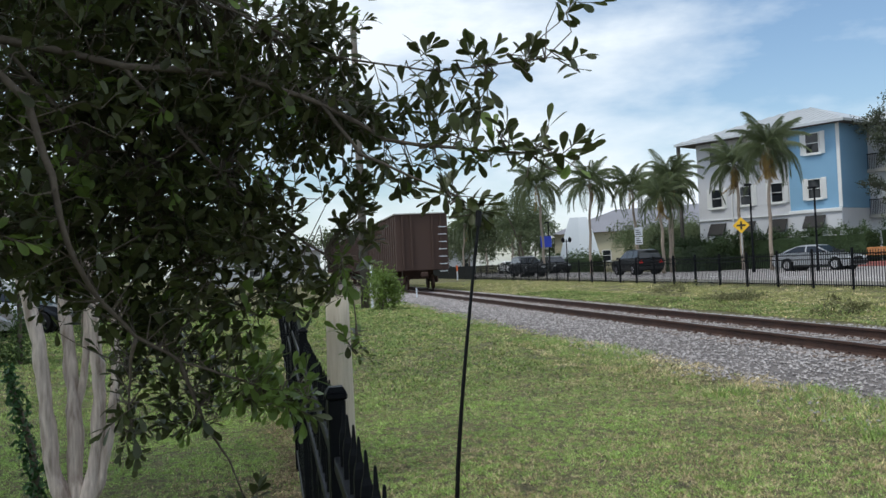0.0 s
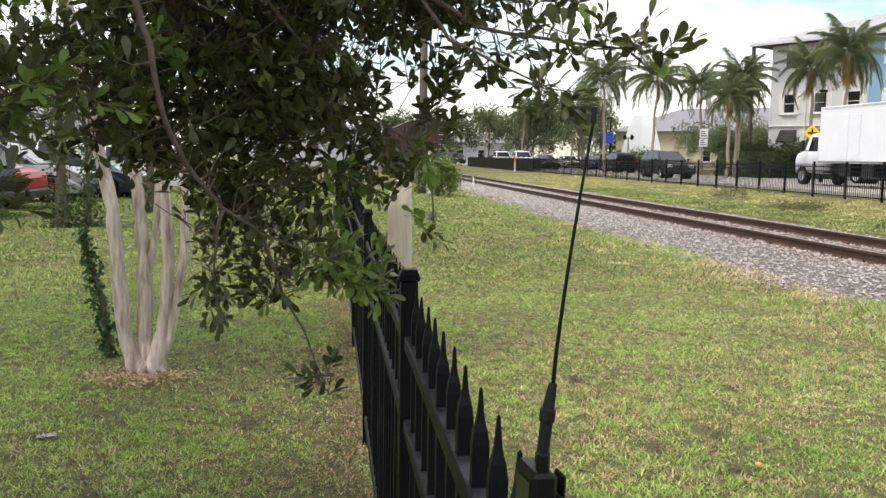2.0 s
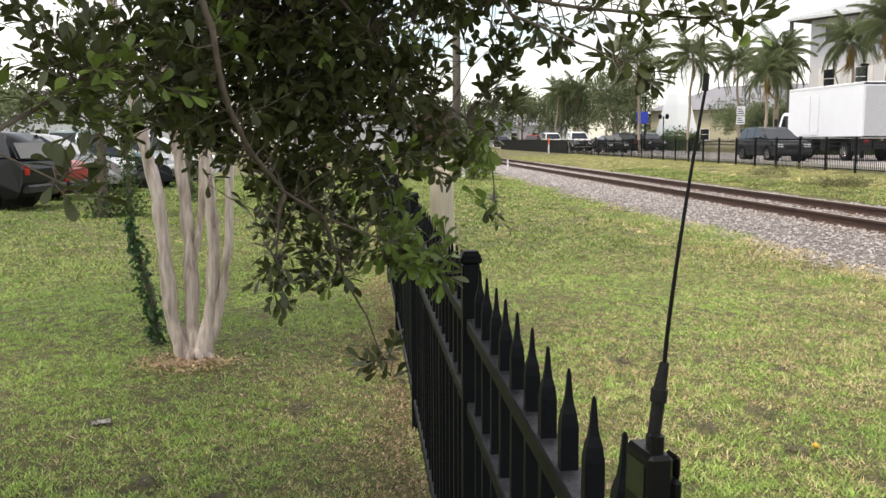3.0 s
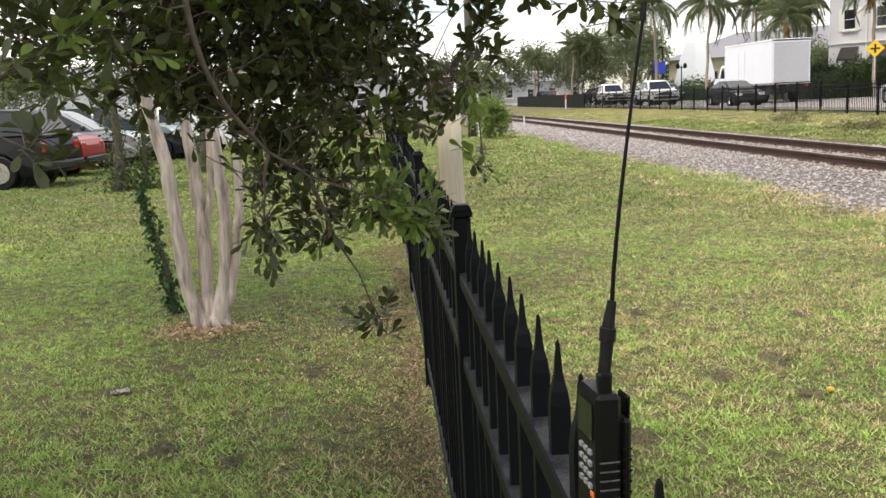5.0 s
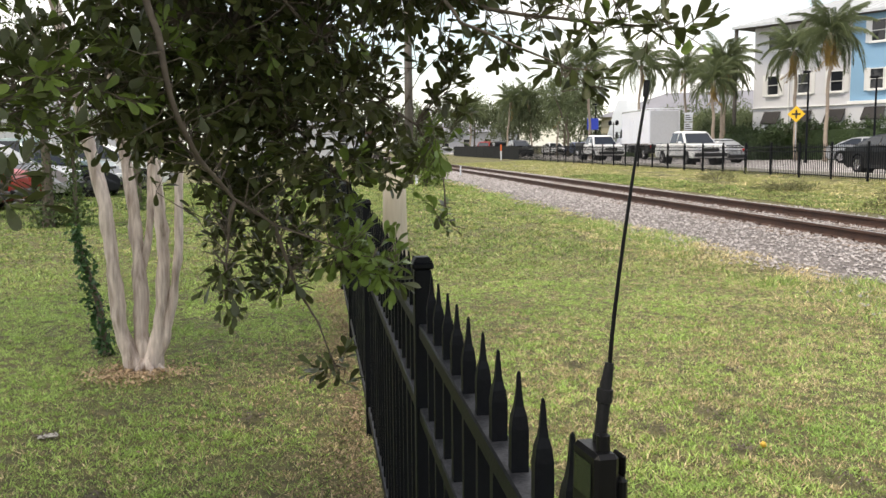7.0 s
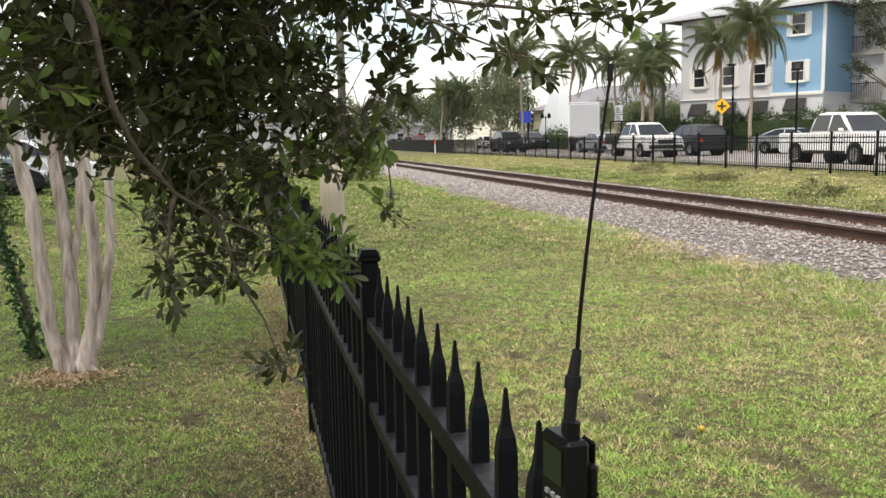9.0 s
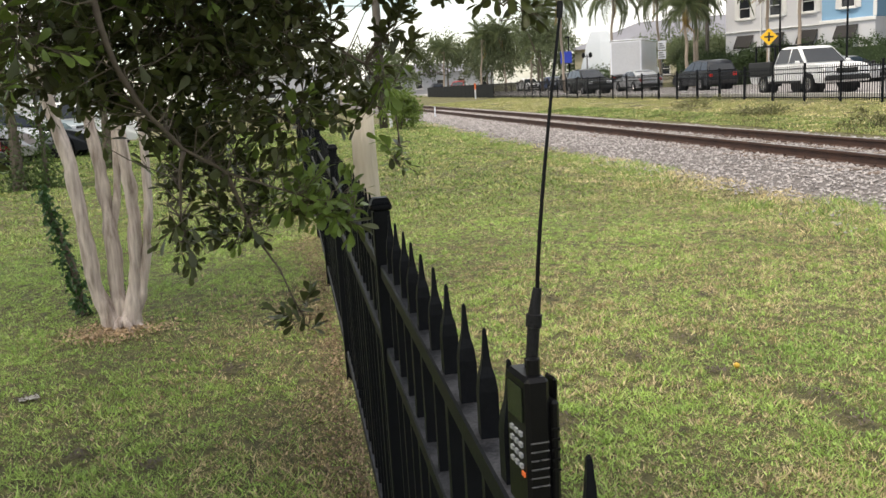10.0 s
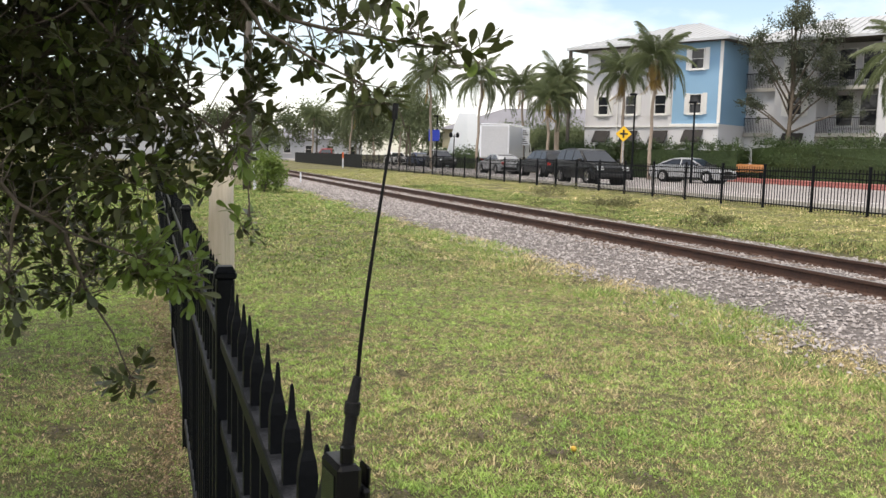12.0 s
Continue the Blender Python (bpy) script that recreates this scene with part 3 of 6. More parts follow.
def make_radio():
    radio = thing("handheld_radio", "black handheld radio with keypad clipped to the fence top", "radio", pose(-0.001, -0.197, 1.108, -1.5, 1.2, 6))
    bm = bmesh.new()
    box(bm, -0.016, 0.008, -0.028, 0.028, -0.022, 0.112, 0.004)
    part("body", bm, PLASTIC, radio)
    bm = bmesh.new()
    box(bm, -0.0012, 0.0012, -0.0006, 0.0006, -0.0006, 0.0006)
    box(bm, -0.009, 0.009, -0.0006, 0.0006, -0.0006, 0.0006)
    rib = mesh_of(bm, RIBGREY, "grip_rib")
    for k in range(6):
        share("grip_rib", rib, radio, pose(-0.004, -0.0284, 0.008 + k * 0.0085))
    bm = bmesh.new()
    box(bm, 0.0085, 0.018, -0.026, 0.026, -0.02, 0.088, 0.003)
    for z in (0.02, 0.03, 0.04, 0.05, 0.06):
        box(bm, 0.009, 0.017, -0.0275, -0.0262, z, z + 0.0022)
    part("battery_pack", bm, PLASTIC, radio, "ribbed black battery pack")
    bm = bmesh.new()
    box(bm, -0.0175, -0.0162, -0.019, 0.019, 0.068, 0.102, 0.0005)
    part("display", bm, LCD, radio, "dark green-grey display")
    bm = bmesh.new()
    box(bm, -0.002, 0.002, -0.0034, 0.0034, -0.0024, 0.0024, 0.0006)
    key = mesh_of(bm, KEYGREY, "key")
    for r in range(4):
        for c in range(3):
            share("key", key, radio, pose(-0.0166, -0.0125 + c * 0.0115, 0.056 - r * 0.0105))
    bm = bmesh.new()
    box(bm, -0.018, -0.0162, -0.022, -0.014, 0.016, 0.021, 0.0005)
    part("call_button", bm, ORANGE, radio, "small orange call button")
    bm = bmesh.new()
    cyl(bm, (-0.003, -0.014, 0.112), (-0.003, -0.014, 0.127), 0.0065, 14)
    part("volume_knob", bm, PLASTIC, radio)
    bm = bmesh.new()
    box(bm, 0.0185, 0.0225, -0.01, 0.01, -0.07, 0.10, 0.0015)
    box(bm, 0.0182, 0.0225, -0.012, 0.012, 0.085, 0.105, 0.002)
    part("belt_clip", bm, PLASTIC, radio)
    ant = thing("antenna", "long thin black whip antenna", "")
    del ant["label"]
    ant.parent = radio
    bm = bmesh.new()
    tube(bm, [(0.006, 0.012, 0.112), (0.006, 0.012, 0.12), (0.006, 0.012, 0.1205), (0.009, 0.012, 0.15), (0.009, 0.012, 0.151), (0.010, 0.012, 0.163), (0.010, 0.012, 0.1635), (0.014, 0.012, 0.188)], [0.0075, 0.0075, 0.006, 0.0062, 0.0078, 0.0078, 0.006, 0.0042], 14)
    part("antenna_base", bm, RUBBER, ant)
    bm = bmesh.new()
    n = 9
    tube(bm, [(0.014 + 0.028 * (k / n) ** 1.3, 0.012 - 0.006 * (k / n), 0.188 + 0.252 * k / n) for k in range(n + 1)], [0.0022 - 0.0008 * k / n for k in range(n + 1)], 8)
    part("whip", bm, PLASTIC, ant)
    bm = bmesh.new()
    cyl(bm, (0.0415, 0.006, 0.437), (0.0425, 0.006, 0.452), 0.0028, 10)
    part("whip_cap", bm, RUBBER, ant)


# ---- posts and trees near by ----
def make_wooden_post():
    ob = thing("wooden_post", "cut pale weathered wooden pole stump beside the fence", "post", pose(0.305, 5.45, 0))
    bm = bmesh.new()
    n = 16
    rows = []
    for z in (-0.1, 0.2, 0.5, 0.8, 1.1, 1.34):
        r0 = 0.1 - 0.012 * z
        rows.append([bm.verts.new((r0 * (1 + 0.05 * noise.noise((k, z * 2, 0))) * math.cos(2 * math.pi * k / n), r0 * math.sin(2 * math.pi * k / n), z + (0.05 * math.cos(2 * math.pi * k / n) if z > 1.3 else 0))) for k in range(n)])
    for a, b in zip(rows, rows[1:]):
        for k in range(n):
            bm.faces.new((a[k], a[(k + 1) % n], b[(k + 1) % n], b[k]))
    bm.faces.new(rows[-1])
    part("shaft", bm, POSTWOOD, ob, smooth=True)
    pole = thing("utility_pole", "tall grey weathered wooden utility pole", "utility pole", pose(3.4, 34.0, 0))
    bm = bmesh.new()
    tube(bm, [(0, 0, -0.1), (0.02, 0, 4), (0.0, 0.0, 11.5)], [0.17, 0.16, 0.12], 14)
    part("shaft", bm, POLEWOOD, pole, smooth=True)
    bm = bmesh.new()
    cyl(bm, (0.28, -0.1, 0), (0.28, -0.1, 1.7), 0.06, 10)
    part("conduit", bm, WHITEPAINT, pole, "white plastic conduit")


def make_bush(x, y, z0, w, h, n, leaf, material, label):
    """A low bush: several stems and a ragged coat of leaves."""
    ob = thing("bush", label, "bush", pose(x, y, z0))
    for k in range(6):
        a = k * 1.05
        bm = bmesh.new()
        tube(bm, [(0, 0, -0.05), (0.2 * w * math.cos(a), 0.2 * w * math.sin(a), h * 0.5), (0.42 * w * math.cos(a), 0.42 * w * math.sin(a), h * 0.9)], [0.012 * h + 0.004, 0.009 * h, 0.003], 5)
        part("stem", bm, TWIG, ob)
    c = rng.normal(0, 1, (max(8, n // 50), 3)) * [0.26 * w, 0.26 * w, 0.24 * h] + [0, 0, 0.5 * h]
    p = c[rng.integers(0, len(c), n)] + rng.normal(0, 1, (n, 3)) * [0.12 * w, 0.12 * w, 0.1 * h]
    p[:, 2] = np.maximum(p[:, 2], 0.01)
    v, f = leaf_cards(p, rng.normal(0, 1, (n, 3)) + [0, 0, 0.3], rng.uniform(0.7, 1.4, n) * leaf, rng.uniform(0.25, 0.45, n) * leaf)
    tagged(new("leaves", sheet("leaves", v.tolist(), f.tolist(), [material])), kind="stuff").parent = ob


def make_bushes():
    make_bush(3.75, 31.5, 0, 1.1, 1.5, 2200, 0.17, LEAFNEW, "yellow-green bush at the foot of the utility pole")
    weed = "low weedy clump beside the ballast"
    for x, y, w, h in ((13.7, 28.5, 1.1, 0.5), (12.0, 16.1, 0.8, 0.3), (12.9, 22.5, 1.8, 0.22)):
        make_bush(x, y, ground_height(x), w, h, int(520 * w), 0.09, WEED, weed)


def make_crape_myrtle():
    ob = thing("crape_myrtle", "multi-stemmed crape myrtle with smooth pale bark", "tree", pose(-1.43, 5.15, 0))
    stems = [
        ([(-0.04, 0, -0.05), (-0.10, 0, 0.12), (-0.15, 0, 0.27), (-0.17, 0, 0.51), (-0.19, 0, 0.83), (-0.22, 0.02, 1.13), (-0.35, 0.05, 1.75), (-0.52, 0.1, 2.6), (-0.9, 0.2, 3.8)], 0.056),
        ([(-0.01, 0.02, -0.05), (-0.015, 0.02, 0.1), (-0.03, 0.03, 0.26), (-0.02, 0.05, 0.53), (-0.035, 0.08, 0.82), (-0.06, 0.12, 1.12), (-0.14, 0.2, 1.7), (-0.26, 0.3, 2.6), (-0.3, 0.5, 3.8)], 0.056),
        ([(-0.02, 0.06, 0.66), (0.01, 0.08, 0.77), (0.035, 0.1, 0.89), (0.06, 0.14, 1.18), (0.05, 0.3, 1.8), (0.1, 0.6, 2.6), (0.2, 0.9, 3.8)], 0.034),
        ([(0.02, -0.01, -0.05), (0.05, -0.01, 0.11), (0.10, 0, 0.30), (0.13, 0, 0.49), (0.15, 0, 0.76), (0.14, 0, 0.96), (0.13, 0, 1.11), (0.10, 0.02, 1.7), (0.15, 0.0, 2.6), (0.35, -0.1, 3.8)], 0.052),
        ([(0.05, 0.01, -0.05), (0.08, 0.01, 0.1), (0.14, 0, 0.25), (0.18, 0, 0.39), (0.22, 0, 0.64), (0.25, 0, 0.86), (0.27, 0.02, 1.5), (0.45, 0.0, 2.4), (0.8, -0.1, 3.5)], 0.037),
    ]
    for pts, r in stems:
        bm = bmesh.new()
        q = []
        for a, b in zip(pts, pts[1:]):
            q += [Vector(a).lerp(Vector(b), s) for s in (0, 0.25, 0.5, 0.75)]
        q.append(Vector(pts[-1]))
        q = [v + 0.012 * Vector((noise.noise((v.z * 4, r * 90, 0)), noise.noise((v.z * 4, r * 90, 7)), 0)) for v in q]
        tube(bm, q, [0.95 * r * (1.3 if v.z < 0.08 else 1.08 if v.z < 0.2 else 1.0) * (1 - 0.17 * v.z) * (1 + 0.2 * noise.noise((v.z * 6, r * 50, 2))) for v in q], 14)
        for v in bm.verts:
            v.co += 0.013 * Vector((noise.noise(v.co * Vector((22, 22, 9))), noise.noise(v.co * Vector((22, 22, 9)) + Vector((9, 0, 0))), 0))
        part("stem", bm, BARK, ob, smooth=True)
    for k, (a, l) in enumerate(((-2.6, 0.22), (-1.9, 0.16), (-1.2, 0.2), (-0.4, 0.2), (0.9, 0.2), (2.2, 0.22))):
        bm = bmesh.new()
        c, s = math.cos(a), math.sin(a)
        tube(bm, [(0.05 * c, 0.04 * s, 0.08), (0.08 * c, 0.07 * s, 0.045), (0.12 * c, 0.10 * s, 0.015), (l * c, l * s, -0.03)], [0.035, 0.03, 0.024, 0.012], 9)
        for v in bm.verts:
            v.co += 0.012 * Vector((noise.noise(v.co * 25), noise.noise(v.co * 25 + Vector((9, 0, 0))), 0))
        part("root", bm, BARK, ob, smooth=True)
    # Out-of-view crown, spread far past the stems to shade the left lawn.
    n = 37000
    c = np.array([[-0.8, 0.2, 3.6], [-0.2, 0.5, 3.9], [0.3, 0.1, 3.7], [0.1, 0.9, 3.6], [-0.5, -0.4, 3.8], [-1.3, 0.2, 3.4], [-1.6, 0.9, 3.7], [-1.0, 1.2, 3.9], [-1.5, -0.7, 3.6], [-2.3, 0.2, 3.7], [-2.6, 1.2, 3.8], [-2.3, 2.2, 3.9], [-3.2, 0.5, 3.9], [-3.0, 2.4, 4.0], [-1.8, 3.2, 4.0], [-3.7, 1.6, 4.0]])
    p = c[rng.integers(0, len(c), n)] + rng.normal(0, 0.5, (n, 3)) * [1, 1, 0.6]
    v, f = leaf_cards(p, rng.normal(0, 1, (n, 3)) + [0, 0, -0.3], rng.uniform(0.04, 0.075, n), rng.uniform(0.02, 0.034, n))
    tagged(new("leaves", sheet("leaves", v.tolist(), f.tolist(), [MYRTLE])), kind="stuff").parent = ob
    vine = thing("vine_covered_stub", "leaning broken stub wrapped in green vine", "vine", pose(-1.86, 5.65, 0))
    bm = bmesh.new()
    tube(bm, [(0.06, 0, -0.05), (0.02, 0, 0.4), (-0.12, 0, 0.9)], [0.03, 0.025, 0.015], 8)
    part("stub", bm, TWIG, vine)
    n = 520
    t = rng.uniform(0, 1, n)
    p = np.stack([0.06 - 0.18 * t ** 1.3, 0 * t, 0.95 * t], 1) + rng.normal(0, 1, (n, 3)) * np.stack([0.034 - 0.014 * t, 0.034 - 0.012 * t, 0.03 + 0 * t], 1)
    v, f = leaf_cards(p, rng.normal(0, 1, (n, 3)) + [0, -0.4, -0.6], rng.uniform(0.03, 0.06, n), rng.uniform(0.025, 0.045, n))
    tagged(new("leaves", sheet("leaves", v.tolist(), f.tolist(), [VINE])), kind="stuff").parent = vine


def make_sapling(x, y, h, seed, thick=1.0):
    r = np.random.default_rng(seed)
    ob = thing("young_tree", "thin young tree with sparse small leaves", "tree", pose(x, y, 0))
    bm = bmesh.new()
    tube(bm, [(0, 0, -0.05), (0.03, 0, h * 0.3), (-0.03, 0, h * 0.65), (0.05, 0, h)], [0.13 * thick, 0.085 * thick, 0.06 * thick, 0.02 * thick], 8)
    tips = []
    for k in range(9):
        a, z = r.uniform(0, 6.28), h * r.uniform(0.35, 0.9)
        e = (0.6 * math.cos(a), 0.6 * math.sin(a), z + 0.7)
        tube(bm, [(0, 0, z), (e[0] * 0.5, e[1] * 0.5, z + 0.25), e], [0.03, 0.02, 0.008], 5)
        tips.append(e)
    part("trunk", bm, TWIG, ob)
    n = 1400
    c = np.array(tips)
    p = np.concatenate([c[r.integers(0, len(c), n)] + r.normal(0, 0.28, (n, 3)), np.stack([r.normal(0, 0.2, 350), r.normal(0, 0.2, 350), np.abs(r.normal(0, 0.3, 350))], 1), np.stack([r.normal(0, 0.11, 700), r.normal(0, 0.11, 700), r.uniform(0, 0.7 * h, 700)], 1)])
    v, f = leaf_cards(p, r.normal(0, 1, (len(p), 3)), r.uniform(0.06, 0.12, len(p)), r.uniform(0.03, 0.06, len(p)))
    tagged(new("leaves", sheet("leaves", v.tolist(), f.tolist(), [MYRTLE])), kind="stuff").parent = ob


# ---- the tree that hangs over the fence ----
def leaf_mesh(material, length=0.041, width=0.0165):
    """An obovate leaf with a midrib fold and a short stalk."""
    bm = bmesh.new()
    outline = [(0.0, 0.05), (0.12, 0.10), (0.35, 0.55), (0.62, 0.95), (0.8, 0.98), (0.94, 0.6), (1.0, 0.0)]
    mid = [bm.verts.new((0, y * length, -0.10 * length * y * y)) for y, _ in outline]
    sides = []
    for s in (-1, 1):
        sides.append([bm.verts.new((s * w * width / 2, y * length, 0.10 * width * w - 0.10 * length * y * y)) for y, w in outline[:-1]] + [mid[-1]])
    for s, row in zip((-1, 1), sides):
        for i in range(len(mid) - 1):
            q = [mid[i], row[i], row[i + 1], mid[i + 1]]
            q = [v for k, v in enumerate(q) if v not in q[:k]]
            bm.faces.new(q if s < 0 else q[::-1])
    return mesh_of(bm, material, "leaf", True)


# centre, radius, twigs
CROWN = [
    ((-0.65, 0.89, 1.66), 0.17, 50), ((-0.51, 1.02, 1.66), 0.17, 55), ((-0.30, 1.04, 1.68), 0.17, 60), ((-0.15, 0.98, 1.65), 0.13, 40),
    ((-0.62, 1.12, 1.54), 0.12, 32), ((-0.44, 1.13, 1.51), 0.15, 44), ((-0.27, 1.06, 1.47), 0.14, 46), ((-0.12, 1.05, 1.50), 0.10, 30),
    ((-0.31, 1.14, 1.32), 0.11, 34), ((-0.44, 1.20, 1.36), 0.11, 34), ((-0.19, 1.10, 1.27), 0.08, 24), ((-0.11, 1.03, 1.235), 0.055, 18),
    ((-0.01, 1.12, 1.49), 0.07, 11), ((0.06, 1.10, 1.60), 0.07, 9), ((-0.22, 1.17, 0.96), 0.045, 7), ((-0.46, 1.05, 1.19), 0.06, 9),
    ((-0.36, 1.12, 1.18), 0.06, 8), ((0.03, 1.12, 1.33), 0.035, 4),
    ((-0.55, 1.0, 1.95), 0.26, 110), ((-0.20, 1.02, 1.93), 0.2, 80), ((0.04, 1.01, 1.86), 0.11, 32), ((-0.02, 1.02, 2.05), 0.11, 28),
    ((-0.65, 1.37, 2.12), 0.28, 90), ((-0.38, 1.41, 2.13), 0.26, 90), ((-0.10, 1.42, 2.12), 0.22, 60), ((-0.68, 1.26, 1.86), 0.2, 70),
    ((-0.45, 1.30, 1.85), 0.2, 70), ((-0.22, 1.32, 1.84), 0.18, 60), ((-0.02, 1.20, 1.88), 0.12, 34), ((-0.64, 1.27, 1.68), 0.13, 24),
    ((-0.39, 1.31, 1.66), 0.16, 44), ((-0.15, 1.25, 1.62), 0.12, 14), ((0.05, 1.1, 1.72), 0.09, 12),
    ((0.13, 0.90, 1.84), 0.07, 8), ((0.13, 0.90, 1.73), 0.07, 7), ((0.19, 0.79, 1.91), 0.05, 7), ((0.28, 0.72, 1.905), 0.04, 5), ((0.35, 0.65, 1.904), 0.03, 4), ((0.42, 0.58, 1.885), 0.02, 2),
    ((0.20, 0.74, 1.81), 0.05, 7), ((0.26, 0.67, 1.825), 0.04, 5), ((0.17, 0.74, 1.74), 0.05, 5), ((0.22, 0.58, 1.733), 0.04, 5), ((0.27, 0.52, 1.713), 0.035, 4), ((0.31, 0.455, 1.69), 0.03, 4), ((0.345, 0.41, 1.683), 0.02, 3),
    ((0.155, 0.50, 1.645), 0.025, 3), ((0.18, 0.46, 1.615), 0.03, 5), ((0.44, 0.62, 1.99), 0.03, 3),
    ((-0.72, 0.45, 1.43), 0.05, 5), ((-0.72, 0.55, 1.53), 0.07, 9), ((-0.70, 0.6, 1.63), 0.08, 10), ((-0.80, 0.75, 1.68), 0.15, 26), ((-0.95, 0.9, 1.95), 0.25, 60), ((-0.4, 1.0, 2.35), 0.3, 70), ((-1.1, 1.3, 2.3), 0.35, 70),
    ((-0.55, 1.55, 1.98), 0.2, 60), ((-0.32, 1.52, 1.96), 0.2, 60), ((-0.12, 1.48, 1.98), 0.16, 36), ((-0.42, 1.45, 1.78), 0.14, 36), ((-0.26, 1.42, 1.70), 0.12, 26), ((-0.6, 1.6, 2.25), 0.25, 60),
]
BOUGHS = [
    [(-1.35, 0.05, 1.75), (-1.05, 0.45, 2.01), (-0.66, 0.9, 2.0), (-0.43, 0.95, 1.955), (-0.2, 0.96, 1.935), (-0.02, 0.95, 1.87), (0.1, 0.86, 1.78), (0.2, 0.66, 1.735), (0.30, 0.48, 1.695)],
    [(-1.05, 0.45, 2.01), (-0.75, 0.72, 2.02), (-0.58, 0.80, 1.86), (-0.546, 0.812, 1.714), (-0.535, 0.835, 1.61), (-0.515, 0.87, 1.53), (-0.49, 0.92, 1.47), (-0.43, 0.98, 1.387), (-0.35, 1.035, 1.33), (-0.23, 1.038, 1.28), (-0.10, 1.04, 1.236)],
    [(-0.66, 0.9, 2.0), (-0.45, 1.08, 1.72), (-0.30, 1.1, 1.55), (-0.22, 1.1, 1.44)],
    [(-0.43, 0.98, 1.387), (-0.45, 1.02, 1.3), (-0.46, 1.06, 1.18)],
    [(-0.35, 1.035, 1.33), (-0.31, 1.12, 1.18), (-0.26, 1.16, 1.08), (-0.22, 1.17, 0.97)],
    [(-0.43, 0.95, 1.955), (-0.18, 1.05, 1.66), (-0.02, 1.1, 1.55), (0.04, 1.12, 1.45), (0.05, 1.10, 1.34)],
    [(-0.02, 0.95, 1.87), (0.05, 0.86, 1.75), (0.12, 0.66, 1.68), (0.17, 0.48, 1.625)],
    [(-1.05, 0.45, 2.01), (-0.7, 0.9, 2.2), (-0.3, 1.05, 2.15), (0.02, 0.98, 1.98), (0.2, 0.8, 1.91), (0.38, 0.62, 1.893)],
    [(-1.35, 0.05, 1.75), (-1.0, 0.3, 1.6), (-0.82, 0.4, 1.5), (-0.70, 0.46, 1.42)],
    [(-0.82, 0.4, 1.5), (-0.75, 0.65, 1.6), (-0.66, 0.85, 1.62)],
]


def make_overhanging_tree():
    tree = thing("overhanging_tree", "leafy tree with small glossy dark leaves over the fence", "tree", pose(0, 0, 0))
    bm = bmesh.new()
    tube(bm, [(-1.95, -0.55, -0.1), (-1.9, -0.5, 0.6), (-1.7, -0.3, 1.3), (-1.35, 0.05, 1.75), (-1.3, 0.2, 2.6)], [0.1, 0.08, 0.065, 0.045, 0.02], 10)
    part("trunk", bm, TWIG, tree, smooth=True)
    spine = []
    for k, pts in enumerate(BOUGHS):
        bm = bmesh.new()
        q = []
        for a, b in zip(pts, pts[1:]):
            q += [Vector(a).lerp(Vector(b), s) + 0.008 * Vector((noise.noise((s, a[0] * 9, k)), noise.noise((s, a[1] * 9, k + 3)), noise.noise((s, a[2] * 9, k + 6)))) for s in (0, 0.25, 0.5, 0.75)]
        q[0] = Vector(pts[0])
        q.append(Vector(pts[-1]))
        r0 = 0.0115 if k == 0 else 0.0095 if k == 1 else 0.005
        tube(bm, q, [max(0.0018, r0 * (1 - 0.85 * i / len(q))) for i in range(len(q))], 7)
        part("limb", bm, TWIG, tree, smooth=True)
        spine += q
    spine_np = np.array([tuple(p) for p in spine])
    stems = bmesh.new()
    places = []
    rnd = random.Random(11)
    for c, r, n in CROWN:
        for _ in range(int(n * (0.72 if c[0] > -0.35 else 1.2)) if n > 25 and c[2] < 1.75 else int(n * 1.15) if c[0] < -0.3 and c[2] > 1.75 else n):
            o = Vector((rnd.gauss(0, 1), rnd.gauss(0, 1), rnd.gauss(0, 1))).normalized() * r * rnd.uniform(0.25, 1.08)
            tip = Vector(c) + o
            near = int(np.argmin(((spine_np - np.array(tip)) ** 2).sum(1) + 0.02 * np.maximum(0, tip.z - spine_np[:, 2])))
            root = Vector(spine_np[near])
            span = tip - root
            way = (span.normalized() * 0.6 + Vector((rnd.gauss(0, 0.4), rnd.gauss(0, 0.4), rnd.gauss(0.1, 0.4)))).normalized()
            length = rnd.uniform(0.05, 0.11) * (0.75 if r < 0.06 else 1)
            start = tip - way * length * 0.5
            mid = root.lerp(start, 0.55) + Vector((rnd.gauss(0, 0.015), rnd.gauss(0, 0.015), rnd.gauss(0.01, 0.015)))
            end = start + way * length
            tube(stems, [root, mid, start, end], [0.0017, 0.0014, 0.0012, 0.0007], 4, False)
            m = rnd.randint(5, 9) if r < 0.06 else rnd.randint(7, 12)
            side = way.orthogonal().normalized()
            turn = rnd.uniform(0, 6.28)
            young = rnd.random() < (0.75 if 1.1 < c[2] < 1.3 and c[0] > -0.25 else 0.3 if 1.2 < c[2] < 1.5 and c[0] > -0.15 else 0.13 if c[0] < -0.2 else 0.06)
            for i in range(m):
                s = i / (m - 1)
                turn += 2.4
                out = Matrix.Rotation(turn, 3, way) @ side
                d = (out * (1.0 - 0.65 * s) + way * (0.35 + 0.8 * s)).normalized()
                up = (Vector((0, 0, 1)) + Vector((rnd.gauss(0, 0.5), rnd.gauss(0, 0.5), 0))).normalized()
                sx = d.cross(up).normalized()
                rot = Matrix((sx, d, sx.cross(d))).transposed().to_4x4()
                k = rnd.uniform(0.75, 1.25) * (0.75 if s > 0.85 else 1)
                places.append((Matrix.Translation(start + way * length * s) @ rot @ Matrix.Diagonal((k * rnd.uniform(0.85, 1.15), k, k, 1)), young))
